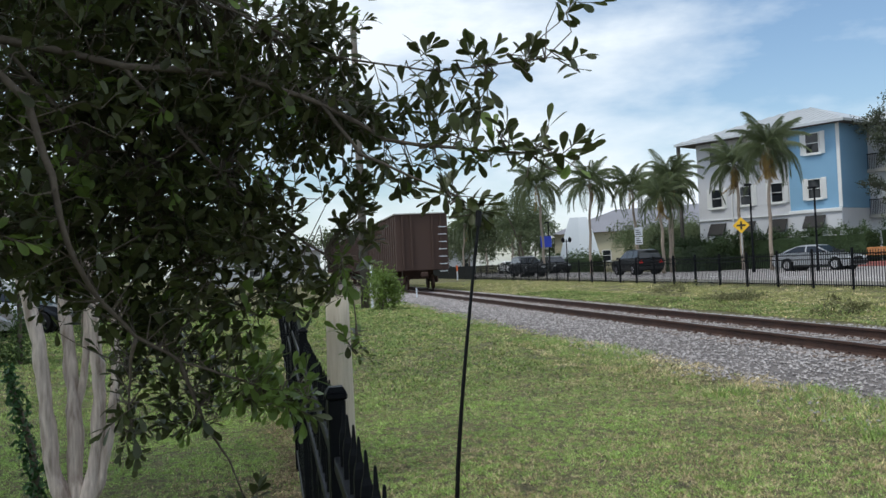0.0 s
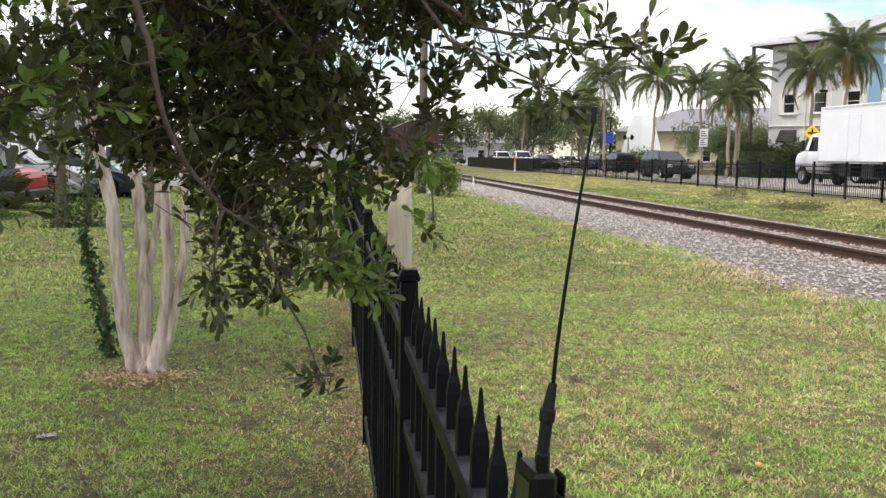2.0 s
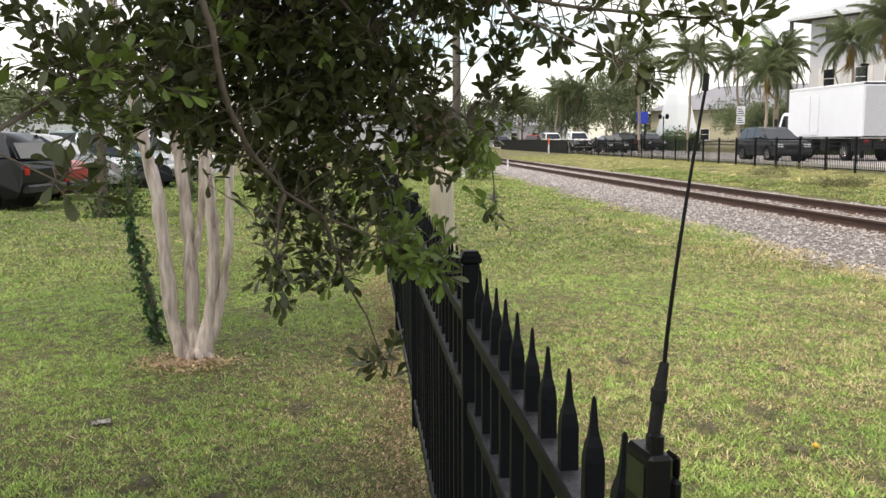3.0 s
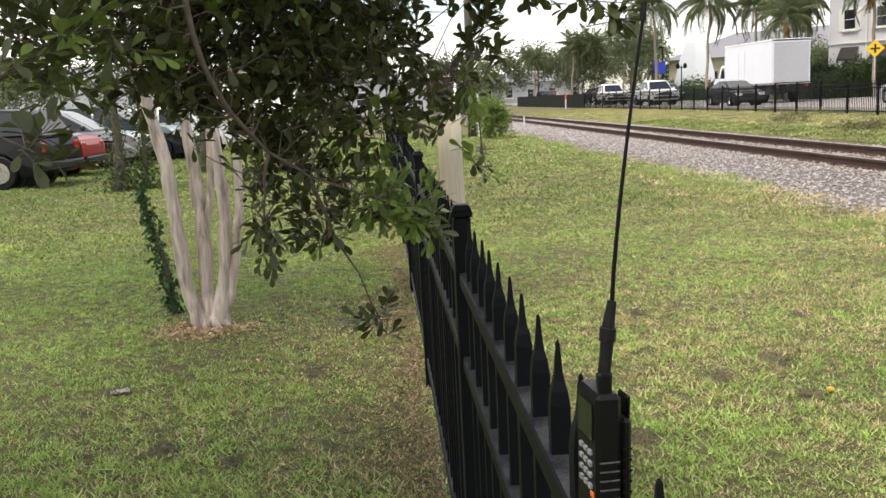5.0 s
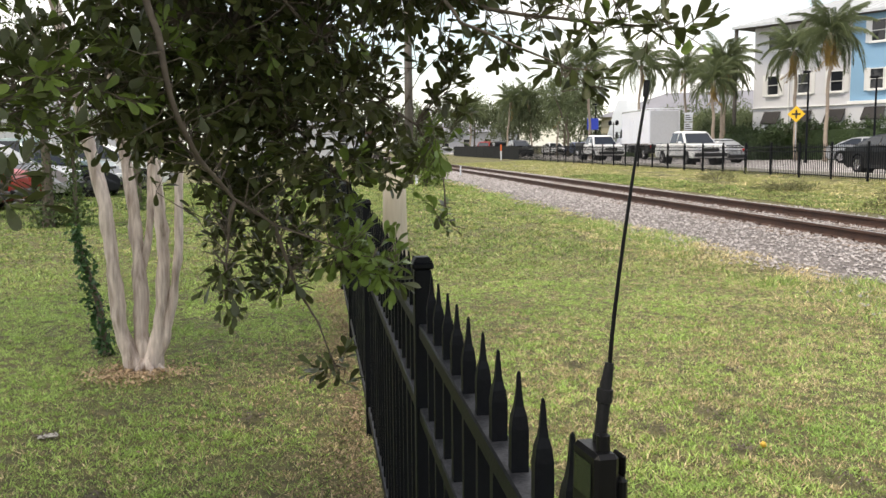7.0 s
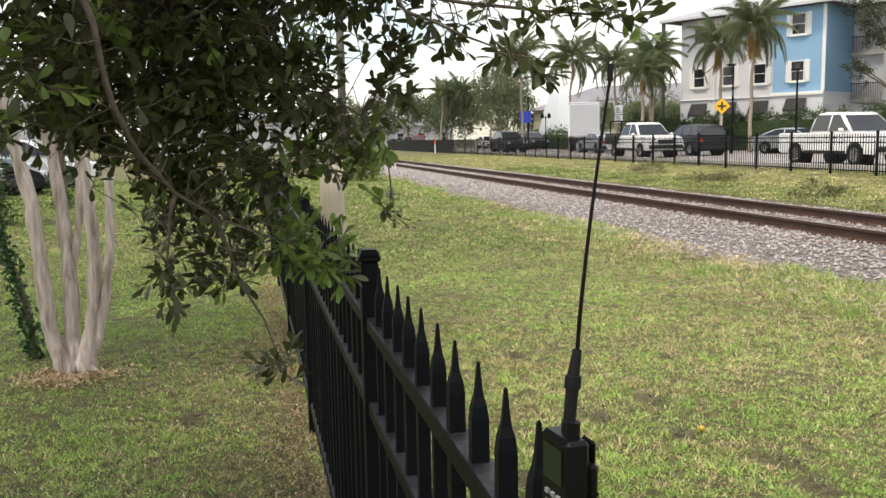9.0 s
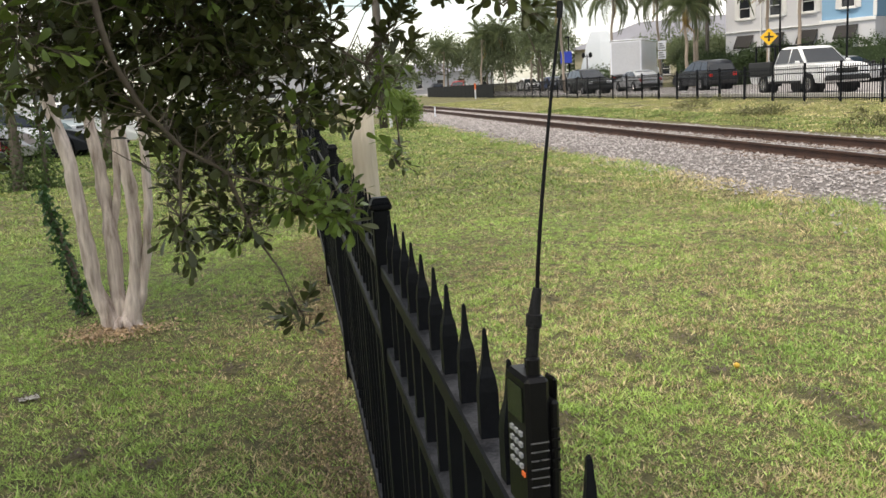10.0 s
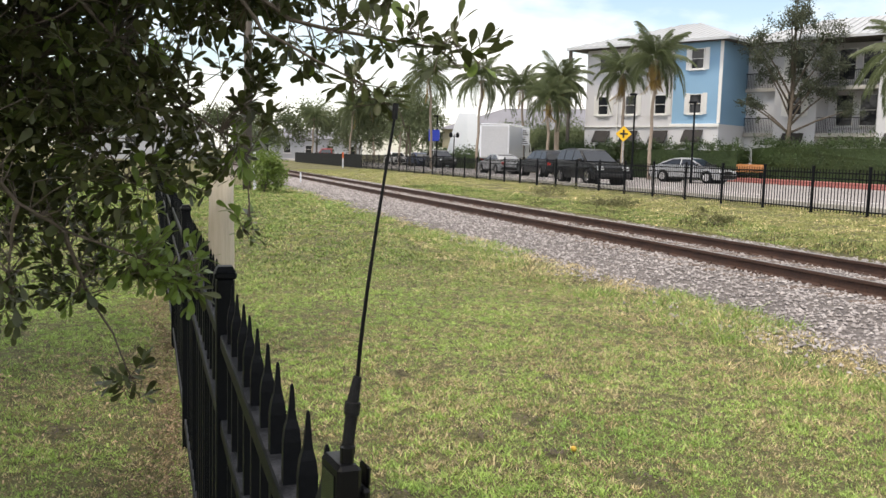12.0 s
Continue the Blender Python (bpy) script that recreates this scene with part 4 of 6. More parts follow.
    tagged(part("twig_growth", stems, TWIG, tree), kind="stuff")
    # Unseen crown overhead, its clusters placed to shade the lawn and lower foliage.
    n = 44000
    c = np.array([[-2.2, 1.5, 3.2], [-2.0, 0.6, 3.2], [-2.7, 0.0, 3.4], [-2.4, 2.0, 3.4], [-1.7, 1.9, 3.4], [-0.95, 0.4, 2.95], [-0.75, 1.0, 3.0], [-1.1, 0.8, 3.1], [-0.9, 1.5, 3.1], [-2.2, -0.3, 3.3], [-1.6, 0.8, 3.2], [-1.3, 1.6, 3.2], [-2.6, 1.2, 3.5], [-2.0, -0.9, 3.5], [-3.2, 2.6, 3.4], [-2.2, 2.6, 3.3], [-3.6, 0.4, 3.3], [-3.4, 3.8, 3.5], [-2.4, 3.7, 3.4], [-4.2, 1.8, 3.5]])
    hp = c[rng.integers(0, len(c), n)] + rng.normal(0, 1, (n, 3)) * [0.55, 0.55, 0.33]
    hp = hp[hp[:, 2] > 2.5 + 0.25 * np.maximum(0, hp[:, 1])]
    hv, hf = leaf_cards(hp, rng.normal(0, 1, (len(hp), 3)), rng.uniform(0.05, 0.085, len(hp)), rng.uniform(0.03, 0.045, len(hp)))
    tagged(new("upper_crown", sheet("upper_crown", hv.tolist(), hf.tolist(), [LEAF])), kind="stuff").parent = tree
    for q in c:
        bm = bmesh.new()
        tube(bm, [(-1.3, 0.2, 2.6), Vector((-1.3, 0.2, 2.6)).lerp(Vector(q), 0.6) + Vector((0, 0, 0.1)), q], [0.022, 0.014, 0.006], 6)
        part("limb", bm, TWIG, tree, smooth=True)
    base = {False: leaf_mesh(LEAF), True: leaf_mesh(LEAFNEW)}
    near = [p for p in places if p[0].translation.x > -0.1 and p[0].translation.z < 1.68]
    chosen = set(id(p) for p in near[:300])
    for p in near[:300]:
        share("leaf", base[p[1]], tree, p[0])
    for young in (False, True):
        me = base[young]
        co = np.array([tuple(v.co) for v in me.vertices])
        polys = [list(p.vertices) for p in me.polygons]
        ms = [np.array(p[0]) for p in places if p[1] == young and id(p) not in chosen]
        v = np.concatenate([co @ m[:3, :3].T + m[:3, 3] for m in ms])
        f = [[i + k * len(co) for i in p] for k in range(len(ms)) for p in polys]
        tagged(new("foliage", sheet("foliage", v.tolist(), f, [LEAFNEW if young else LEAF], True)), kind="stuff").parent = tree


make_ground()
make_track()
make_near_fence()
make_radio()
make_wooden_post()
make_bushes()
make_crape_myrtle()
make_sapling(-5.4, 17.0, 4.2, 3)
make_overhanging_tree()
make_lawn()


# ---- far fence, road and planting ----
def make_road():
    bm = bmesh.new()
    box(bm, 18.6, 29.5, -60, 400, 0.2, 0.34)
    part("road", bm, ASPHALT)
    tagged(bpy.data.objects["road"], "worn grey asphalt road", "road", kind="structure")
    bm = bmesh.new()
    box(bm, 29.6, 36.2, 20, 58, 0.2, 0.345)
    tagged(part("parking_bay", bm, ASPHALT), "grey asphalt parking strip beside the road", "parking", kind="structure")
    for x in (18.45, 36.35):
        bm = bmesh.new()
        box(bm, x - 0.12, x + 0.12, -60 if x < 20 else 18, 200 if x < 20 else 58, 0.15, 0.46, 0.02)
        tagged(part("kerb", bm, CONCRETE if x < 20 else REDPAVE), "pale concrete kerb" if x < 20 else "red painted kerb", "kerb", kind="structure")
    bm = bmesh.new()
    box(bm, 36.5, 38.3, 18, 50, 0.2, 0.62, 0.02)
    tagged(part("pavement", bm, REDPAVE), "red brick coloured pavement in front of the hedge", "pavement", kind="structure")
    for x in (22.7,):
        bm = bmesh.new()
        for k in range(40):
            box(bm, x - 0.06, x + 0.06, -20 + k * 6, -17 + k * 6, 0.341, 0.345)
        tagged(part("lane_marking", bm, TRIM), "broken white lane line", "marking", kind="structure")


def make_far_fence():
    fence = thing("road_fence", "low black metal picket fence along the road", "fence", pose(17, 0, 0.25))
    bm = bmesh.new()
    box(bm, -0.032, 0.032, -0.032, 0.032, -0.1, 1.26, 0.004)
    box(bm, -0.04, 0.04, -0.04, 0.04, 1.261, 1.285, 0.006)
    post = mesh_of(bm, IRON, "post")
    bm = bmesh.new()
    box(bm, -0.009, 0.009, -0.009, 0.009, 0.06, 1.2)
    one = mesh_of(bm, IRON, "picket")
    bm = bmesh.new()
    for k in range(16):
        y = 0.12 + k * 0.118
        box(bm, -0.009, 0.009, y - 0.009, y + 0.009, 0.06, 1.2)
    pk = mesh_of(bm, IRON, "picket_run")
    rails = []
    for z in (0.12, 0.93, 1.08):
        bm = bmesh.new()
        box(bm, -0.018, 0.018, 0.034, 1.986, z, z + 0.035)
        rails.append(mesh_of(bm, IRON, "rail"))
    bm = bmesh.new()
    box(bm, -0.05, -0.042, 0.02, 2.0, 0.05, 1.2)
    screen = mesh_of(bm, SCREEN, "mesh_screen")
    for k in range(-4, 46):
        y = 16.8 + 2.02 * k
        share("post", post, fence, pose(0, y, 0))
        for r in rails:
            share("rail", r, fence, pose(0, y, 0))
        if -2 <= k < 16:
            for j in range(16):
                share("picket", one, fence, pose(0, y + 0.12 + j * 0.118, 0))
        else:
            tagged(share("picket_run", pk, fence, pose(0, y, 0)), kind="stuff")
        if k > 27:
            share("mesh_screen", screen, fence, pose(0, y, 0))
    m = thing("marker_post", "slim orange and white marker post", "marker", pose(15.95, 76, 0.25))
    bm = bmesh.new()
    box(bm, -0.06, 0.06, -0.03, 0.03, 0, 0.8, 0.01)
    part("shaft", bm, WHITEPAINT, m)
    bm = bmesh.new()
    box(bm, -0.062, 0.062, -0.032, 0.032, 0.801, 1.35, 0.01)
    part("sleeve", bm, ORANGE, m, "orange sleeve")
    m = thing("survey_stake", "short white stake beside the rails", "stake", pose(6.6, 41, 0.05))
    bm = bmesh.new()
    box(bm, -0.035, 0.035, -0.02, 0.02, 0, 0.5, 0.005)
    part("stake", bm, WHITEPAINT, m)


def leafy_box(name, label, category, x0, x1, y0, y1, z0, z1, n, material, size=0.12, at=None, rise=0.0):
    """A clipped hedge: a dense core and a coat of leaves."""
    ob = thing(name, label, category, at if at is not None else pose(0, 0, 0))
    bm = bmesh.new()
    box(bm, x0 + 0.12, x1 - 0.12, y0 + 0.12, y1 - 0.12, z0, z1 - 0.15)
    bmesh.ops.subdivide_edges(bm, edges=bm.edges[:], cuts=6, use_grid_fill=True)
    for v in bm.verts:
        v.co += 0.15 * Vector((noise.noise(v.co * 1.3), noise.noise(v.co * 1.3 + Vector((9, 0, 0))), noise.noise(v.co * 1.3 + Vector((0, 9, 0)))))
    part("core", bm, material, ob)
    p = rng.uniform([x0, y0, z0], [x1, y1, z1], (n, 3))
    face = rng.integers(0, 5, n)
    p[:, 0] = np.where(face == 0, x0, np.where(face == 1, x1, p[:, 0]))
    p[:, 1] = np.where(face == 2, y0, p[:, 1])
    p[:, 2] = np.where(face >= 3, z1, p[:, 2])
    p += rng.normal(0, 0.1, (n, 3))
    p[:, 2] += np.where(face >= 3, np.abs(rng.normal(0, 0.16, n)) * (1 + np.sin(p[:, 0] * 5 + p[:, 1] * 3.7)), 0)
    p[:, 2] += 0.25 * np.sin(p[:, 1] * 1.3) * np.sin(p[:, 0] + p[:, 1] * 0.5) * (p[:, 2] - z0) / (z1 - z0)
    v, f = leaf_cards(p, rng.normal(0, 1, (n, 3)) + [0, 0, 0.3], rng.uniform(0.7, 1.4, n) * size, rng.uniform(0.35, 0.6, n) * size)
    tagged(new("leaves", sheet("leaves", v.tolist(), f.tolist(), [material])), kind="stuff").parent = ob
    return ob


def make_hedges():
    leafy_box("hedge", "long dense clipped green hedge in front of the building", "hedge", 38.6, 40.2, 24, 50, 0.3, 2.75, 20000, HEDGE, 0.15)
    leafy_box("hedge", "clipped green hedge along the foot of the building", "hedge", -8.5, 2.5, -2.9, -1.4, 0.0, 2.25, 8000, HEDGE, 0.16, pose(38.4, 52.6, 0.3, 0, 0, -62.5))
    leafy_box("hedge", "clipped green hedge beside the palms", "hedge", 29.9, 32.0, 57, 66, 0.3, 2.3, 5000, HEDGE, 0.18)
    leafy_box("hedge", "low clipped green hedge by the white structure", "hedge", 30.0, 31.2, 80, 100, 0.3, 1.9, 4000, HEDGE, 0.2)
    leafy_box("hedge", "low hedge at the far end of the lawn", "hedge", 12.0, 14.0, 128, 140, 0.1, 1.6, 2000, HEDGE, 0.2)


# ---- apartment building ----
def window_unit(house, x, z0, z1, w, shutters=True, y=0.0):
    win = new("window")
    win.parent = house
    win.matrix_basis = pose(x, y, 0)
    bm = bmesh.new()
    box(bm, -w / 2 + 0.06, w / 2 - 0.06, -0.02, 0.04, z0 + 0.06, (z0 + z1) / 2 - 0.02)
    part("pane", bm, DARKGLASS, win)
    bm = bmesh.new()
    box(bm, -w / 2 + 0.06, w / 2 - 0.06, -0.05, 0.01, (z0 + z1) / 2 + 0.02, z1 - 0.06)
    part("pane", bm, DARKGLASS, win)
    bm = bmesh.new()
    for a in ((-w / 2, -w / 2 + 0.06, z0, z1), (w / 2 - 0.06, w / 2, z0, z1), (-w / 2 + 0.061, w / 2 - 0.061, z0, z0 + 0.06), (-w / 2 + 0.061, w / 2 - 0.061, z1 - 0.06, z1), (-w / 2 + 0.061, w / 2 - 0.061, (z0 + z1) / 2 - 0.02, (z0 + z1) / 2 + 0.02)):
        box(bm, a[0], a[1], -0.09, 0.05, a[2], a[3])
    part("frame", bm, TRIM, win)
    bm = bmesh.new()
    box(bm, -w / 2 - 0.12, w / 2 + 0.12, -0.14, 0.0, z0 - 0.1, z0 - 0.002)
    part("sill", bm, TRIM, win)
    if shutters:
        for s in (-1, 1):
            bm = bmesh.new()
            xa = s * (w / 2 + 0.2)
            box(bm, xa - 0.18, xa + 0.18, -0.06, -0.003, z0 - 0.05, z1 + 0.05, 0.01)
            for k in range(9):
                zz = z0 + 0.08 + k * (z1 - z0 - 0.12) / 9
                box(bm, xa - 0.13, xa + 0.13, -0.075, -0.061, zz, zz + 0.09)
            part("shutter", bm, TRIM, win)


def awning(house, x, z0, z1, w, y=0.0):
    bm = bmesh.new()
    extrude_profile(bm, [(y, z1), (y - 0.5, z0 + 0.12), (y - 0.5, z0), (y - 0.45, z0), (y - 0.45, z0 + 0.1), (y, z1 - 0.06)], x - w / 2, x + w / 2)
    part("awning", bm, AWNING, house, "dark cloth awning")


def make_apartments():
    house = thing("apartment_building", "three-storey white and blue apartment building with metal roof", "building", pose(38.4, 52.6, 0.3, 0, 0, -62.5))

    def wall(name, x0, x1, y0, y1, z0, z1, m, label=""):
        bm = bmesh.new()
        box(bm, x0, x1, y0, y1, z0, z1, 0.02)
        return part(name, bm, m, house, label)

    wall("wall", -12.0, -4.1, 0, 12, 0, 9.85, WHITEWALL)
    wall("wall", -4.095, -0.3, -0.35, 11.9, 4.0, 9.85, BLUEWALL, "sky blue rendered wall")
    wall("wall", -4.095, -0.3, -0.45, 11.8, 0, 3.995, WHITEWALL)
    wall("wall", -0.295, 2.0, 3.6, 12, 0, 9.85, WHITEWALL)
    wall("wall", 2.005, 5.0, 3.2, 12, 0, 9.85, WHITEWALL)
    wall("wall", 5.005, 9.0, 5.2, 12, 0, 9.85, WHITEWALL)
    wall("wall", 9.005, 26.0, 3.2, 12, 0, 9.85, WHITEWALL)
    for z in (3.75, 3.8):
        wall("belt_course", -12.05, -4.11, -0.06 - (z - 3.75), -0.002, z, z + 0.04, TRIM)
    wall("belt_course", -4.15, -0.25, -0.55, -0.452, 3.78, 4.02, TRIM)
    wall("corner_board", -0.5, -0.25, -0.42, -0.353, 4.05, 9.84, TRIM)
    for x in (-8.95, -4.2):
        bm = bmesh.new()
        cyl(bm, (x, -0.08, 0.3), (x, -0.08, 9.7), 0.05, 8)
        part("downpipe", bm, TRIM, house)
    for x in (-10.3, -7.8, -5.25):
        window_unit(house, x, 4.75, 6.2, 1.0)
        awning(house, x, 2.6, 3.55, 1.4)
        window_unit(house, x, 0.9, 2.5, 1.1, False)
    for x in (-10.3, -7.8, -5.25):
        window_unit(house, x, 8.0, 9.4, 1.0, False)
    window_unit(house, -2.2, 7.9, 9.35, 1.05, True, -0.36)
    window_unit(house, -2.2, 4.75, 6.15, 1.0, True, -0.36)
    awning(house, -2.2, 2.7, 3.6, 1.5, -0.46)
    window_unit(house, -2.2, 0.9, 2.5, 1.1, False, -0.46)
    for z in (4.75, 7.9):
        for x in (3.5, 10.3, 13.5, 18):
            window_unit(house, x, z, z + 1.5, 1.1, True, 3.19)
        for x in (6.2, 7.8):
            window_unit(house, x, z - 0.7, z + 1.5, 1.2, False, 5.19)
    for x in (3.5, 10.3, 13.5, 18):
        awning(house, x, 2.6, 3.5, 1.5, 3.19)
        window_unit(house, x, 0.9, 2.4, 1.1, False, 3.19)
    bm = bmesh.new()
    box(bm, -0.012, 0.012, -0.015, 0.015, 0.001, 1.019)
    baluster = mesh_of(bm, IRON, "baluster")
    for x0, x1 in ((5.02, 8.98), (-0.25, 1.98)):
        for z in (3.5, 6.7):
            bal = new("balcony")
            bal.parent = house
            bm = bmesh.new()
            box(bm, x0, x1, 3.25, 5.15 if x0 > 0 else 3.58, z - 0.25, z)
            part("slab", bm, CONCRETE, bal)
            bm = bmesh.new()
            box(bm, x0, x1, 3.28, 3.33, z + 1.02, z + 1.08)
            part("handrail", bm, IRON, bal)
            k = x0 + 0.06
            while k < x1:
                share("baluster", baluster, bal, pose(k, 3.305, z))
                k += 0.12
    bm = bmesh.new()
    for x0, x1, y0, y1, rise in ((-13.2, 0.5, -1.2, 13, 2.2), (-1.0, 27, 2.3, 13, 1.9)):
        mid, inset = (y0 + y1) / 2, (y1 - y0) * 0.42
        e = [bm.verts.new(c) for c in ((x0, y0, 9.95 - 0.001 * x0), (x1, y0, 9.95 - 0.001 * x0), (x1, y1, 9.95), (x0, y1, 9.95))]
        lo = [bm.verts.new((v.co.x, v.co.y, 9.78)) for v in e]
        r = [bm.verts.new((x0 + inset, mid, 9.95 + rise)), bm.verts.new((x1 - inset, mid, 9.95 + rise))]
        for f in ((e[0], e[1], r[1], r[0]), (e[1], e[2], r[1]), (e[2], e[3], r[0], r[1]), (e[3], e[0], r[0])):
            bm.faces.new(f)
        for k in range(4):
            bm.faces.new((lo[k], lo[(k + 1) % 4], e[(k + 1) % 4], e[k]))
        bm.faces.new(lo[::-1]).material_index = 1
    roof = part("roof", bm, [ROOF, POLEWOOD], house, "pale grey standing seam metal roof")
    seam = bmesh.new()
    box(seam, -0.025, 0.025, 0, 1, 0.0, 0.05)
    me = mesh_of(seam, ROOF, "seam")
    for x0, x1, y0, y1, rise in ((-13.2, 0.5, -1.2, 13, 2.2), (-1.0, 27, 2.3, 13, 1.9)):
        run, inset = (y1 - y0) / 2, (y1 - y0) * 0.42
        x = x0 + 0.5
        while x < x1 - 0.3:
            k = min(1.0, (x - x0) / inset, (x1 - x) / inset)
            if k > 0.06:
                slope = math.atan2(rise, run)
                share("seam", me, roof, pose(x, y0 + 0.03, 9.965, math.degrees(slope)) @ Matrix.Diagonal((1, k * run / math.cos(slope) - 0.03, 1, 1)))
            x += 0.55
    for x, y in ((-13.0, -0.9), (-13.0, 3.0)):
        bm = bmesh.new()
        box(bm, x - 0.11, x + 0.11, y - 0.11, y + 0.11, 0, 9.77, 0.01)
        part("porch_post", bm, POLEWOOD, house, "dark slim porch post")


def plain_house(name, label, x, y, w, d, h, rise, rz, m, windows=4):
    ob = thing(name, label, "building", pose(x, y, 0.3, 0, 0, rz))
    bm = bmesh.new()
    box(bm, -w / 2, w / 2, 0, d, 0, h, 0.03)
    part("wall", bm, m, ob)
    bm = bmesh.new()
    vs = box(bm, -w / 2 - 0.6, w / 2 + 0.6, -0.6, d + 0.6, h + 0.002, h + rise, 0, None, 0.45)
    part("roof", bm, SLATE, ob)
    for k in range(windows):
        xx = -w / 2 + (k + 0.5) * w / windows
        window_unit(ob, xx, 1.0, 2.4, 1.2, False, -0.01)


# ---- palms and trees ----
def frond_mesh(length, droop, seed, material):
    """A feather frond along +x: arched midrib and hanging leaflets."""
    r = np.random.default_rng(seed)
    t = np.linspace(0, 1, 11)
    xs = length * (t - 0.18 * droop * t ** 2.4)
    zs = length * (0.42 * t - (0.35 + 0.55 * droop) * t ** 2.1)
    verts, faces = [], []
    for i in range(10):
        a = len(verts)
        w0, w1 = 0.045 * (1 - t[i]) + 0.008, 0.045 * (1 - t[i + 1]) + 0.008
        verts += [(xs[i], -w0, zs[i]), (xs[i], w0, zs[i]), (xs[i + 1], w1, zs[i + 1]), (xs[i + 1], -w1, zs[i + 1])]
        faces.append((a, a + 1, a + 2, a + 3))
    for k in range(62):
        u = 0.12 + 0.88 * k / 61
        x, z = np.interp(u, t, xs), np.interp(u, t, zs)
        ll = length * 0.26 * (1.1 - abs(u - 0.4) * 1.1) * r.uniform(0.8, 1.1)
        for s in (-1, 1):
            a = len(verts)
            out = np.array([0.55, s * 0.75, -0.35 - 0.45 * u + r.normal(0, 0.12)])
            out /= np.linalg.norm(out)
            p = np.array([x, 0, z])
            q, e = p + out * ll * 0.55, p + out * ll + np.array([0, 0, -0.35 * ll])
            w = np.array([0.5, 0, 0.2]) * 0.042
            verts += [tuple(p), tuple(q - w), tuple(e), tuple(q + w)]
            faces.append((a, a + 1, a + 2, a + 3))
    return sheet("frond", [tuple(map(float, v)) for v in verts], faces, [material])


FRONDS = [frond_mesh(3.0, d, i, PALM) for i, d in enumerate((0.2, 0.6, 1.0, 1.3))]
OLDFRONDS = [frond_mesh(2.7, d, i + 9, PALMOLD) for i, d in enumerate((1.3, 1.7))]


nut = bmesh.new()
bmesh.ops.create_icosphere(nut, subdivisions=1, radius=0.13)
COCONUT = mesh_of(nut, PALMBARK, "coconut")


def make_palm(x, y, h, size, seed, old=3, lean=0.0, z0=0.3, label="tall coconut palm with feathery green fronds"):
    r = random.Random(seed)
    ob = thing("palm_tree", label, "palm", pose(x, y, z0), group="roadside palms")
    bm = bmesh.new()
    n = 16
    pts = [Vector((lean * (k / n) ** 1.6 + 0.05 * math.sin(k + seed), 0.06 * math.cos(k * 0.7 + seed), (h - z0) * k / n - 0.1)) for k in range(n + 1)]
    tube(bm, pts, [(0.17 if k == 0 else 0.125 - 0.04 * k / n) * (1.06 if k % 2 else 0.97) for k in range(n + 1)], 9)
    part("trunk", bm, PALMBARK, ob, smooth=True)
    top = pts[-1]
    m = 32
    for k in range(m):
        u = k / (m - 1)
        pitch = 88 - 100 * u + r.uniform(-8, 8)
        me = FRONDS[min(3, int(1 + 2.2 * abs(u - 0.25) + r.uniform(0, 1.2)))] if u > 0.45 else FRONDS[0 if u < 0.2 else 1]
        s = size * r.uniform(0.9, 1.12) * (0.8 if u < 0.12 else 1)
        share("frond", me, ob, Matrix.Translation(top) @ pose(0, 0, 0, 0, 0, k * 137.5 + r.uniform(-15, 15)) @ pose(0, 0, 0, r.uniform(-20, 20), 20 - pitch, 0) @ Matrix.Scale(s, 4))
    for k in range(old):
        share("frond", OLDFRONDS[k % 2], ob, Matrix.Translation(top) @ pose(0, 0, -0.1, 0, 0, r.uniform(0, 360)) @ pose(0, 0, 0, 0, 58 + r.uniform(-10, 22), 0) @ Matrix.Scale(size * 0.85, 4))["label"] = "yellowed drooping frond"
    for k in range(7):
        a = k * 0.9
        share("coconut", COCONUT, ob, pose(top.x + 0.22 * math.cos(a), top.y + 0.22 * math.sin(a), top.z - 0.22 - 0.06 * (k % 3)) @ Matrix.Scale(size, 4))
    return ob


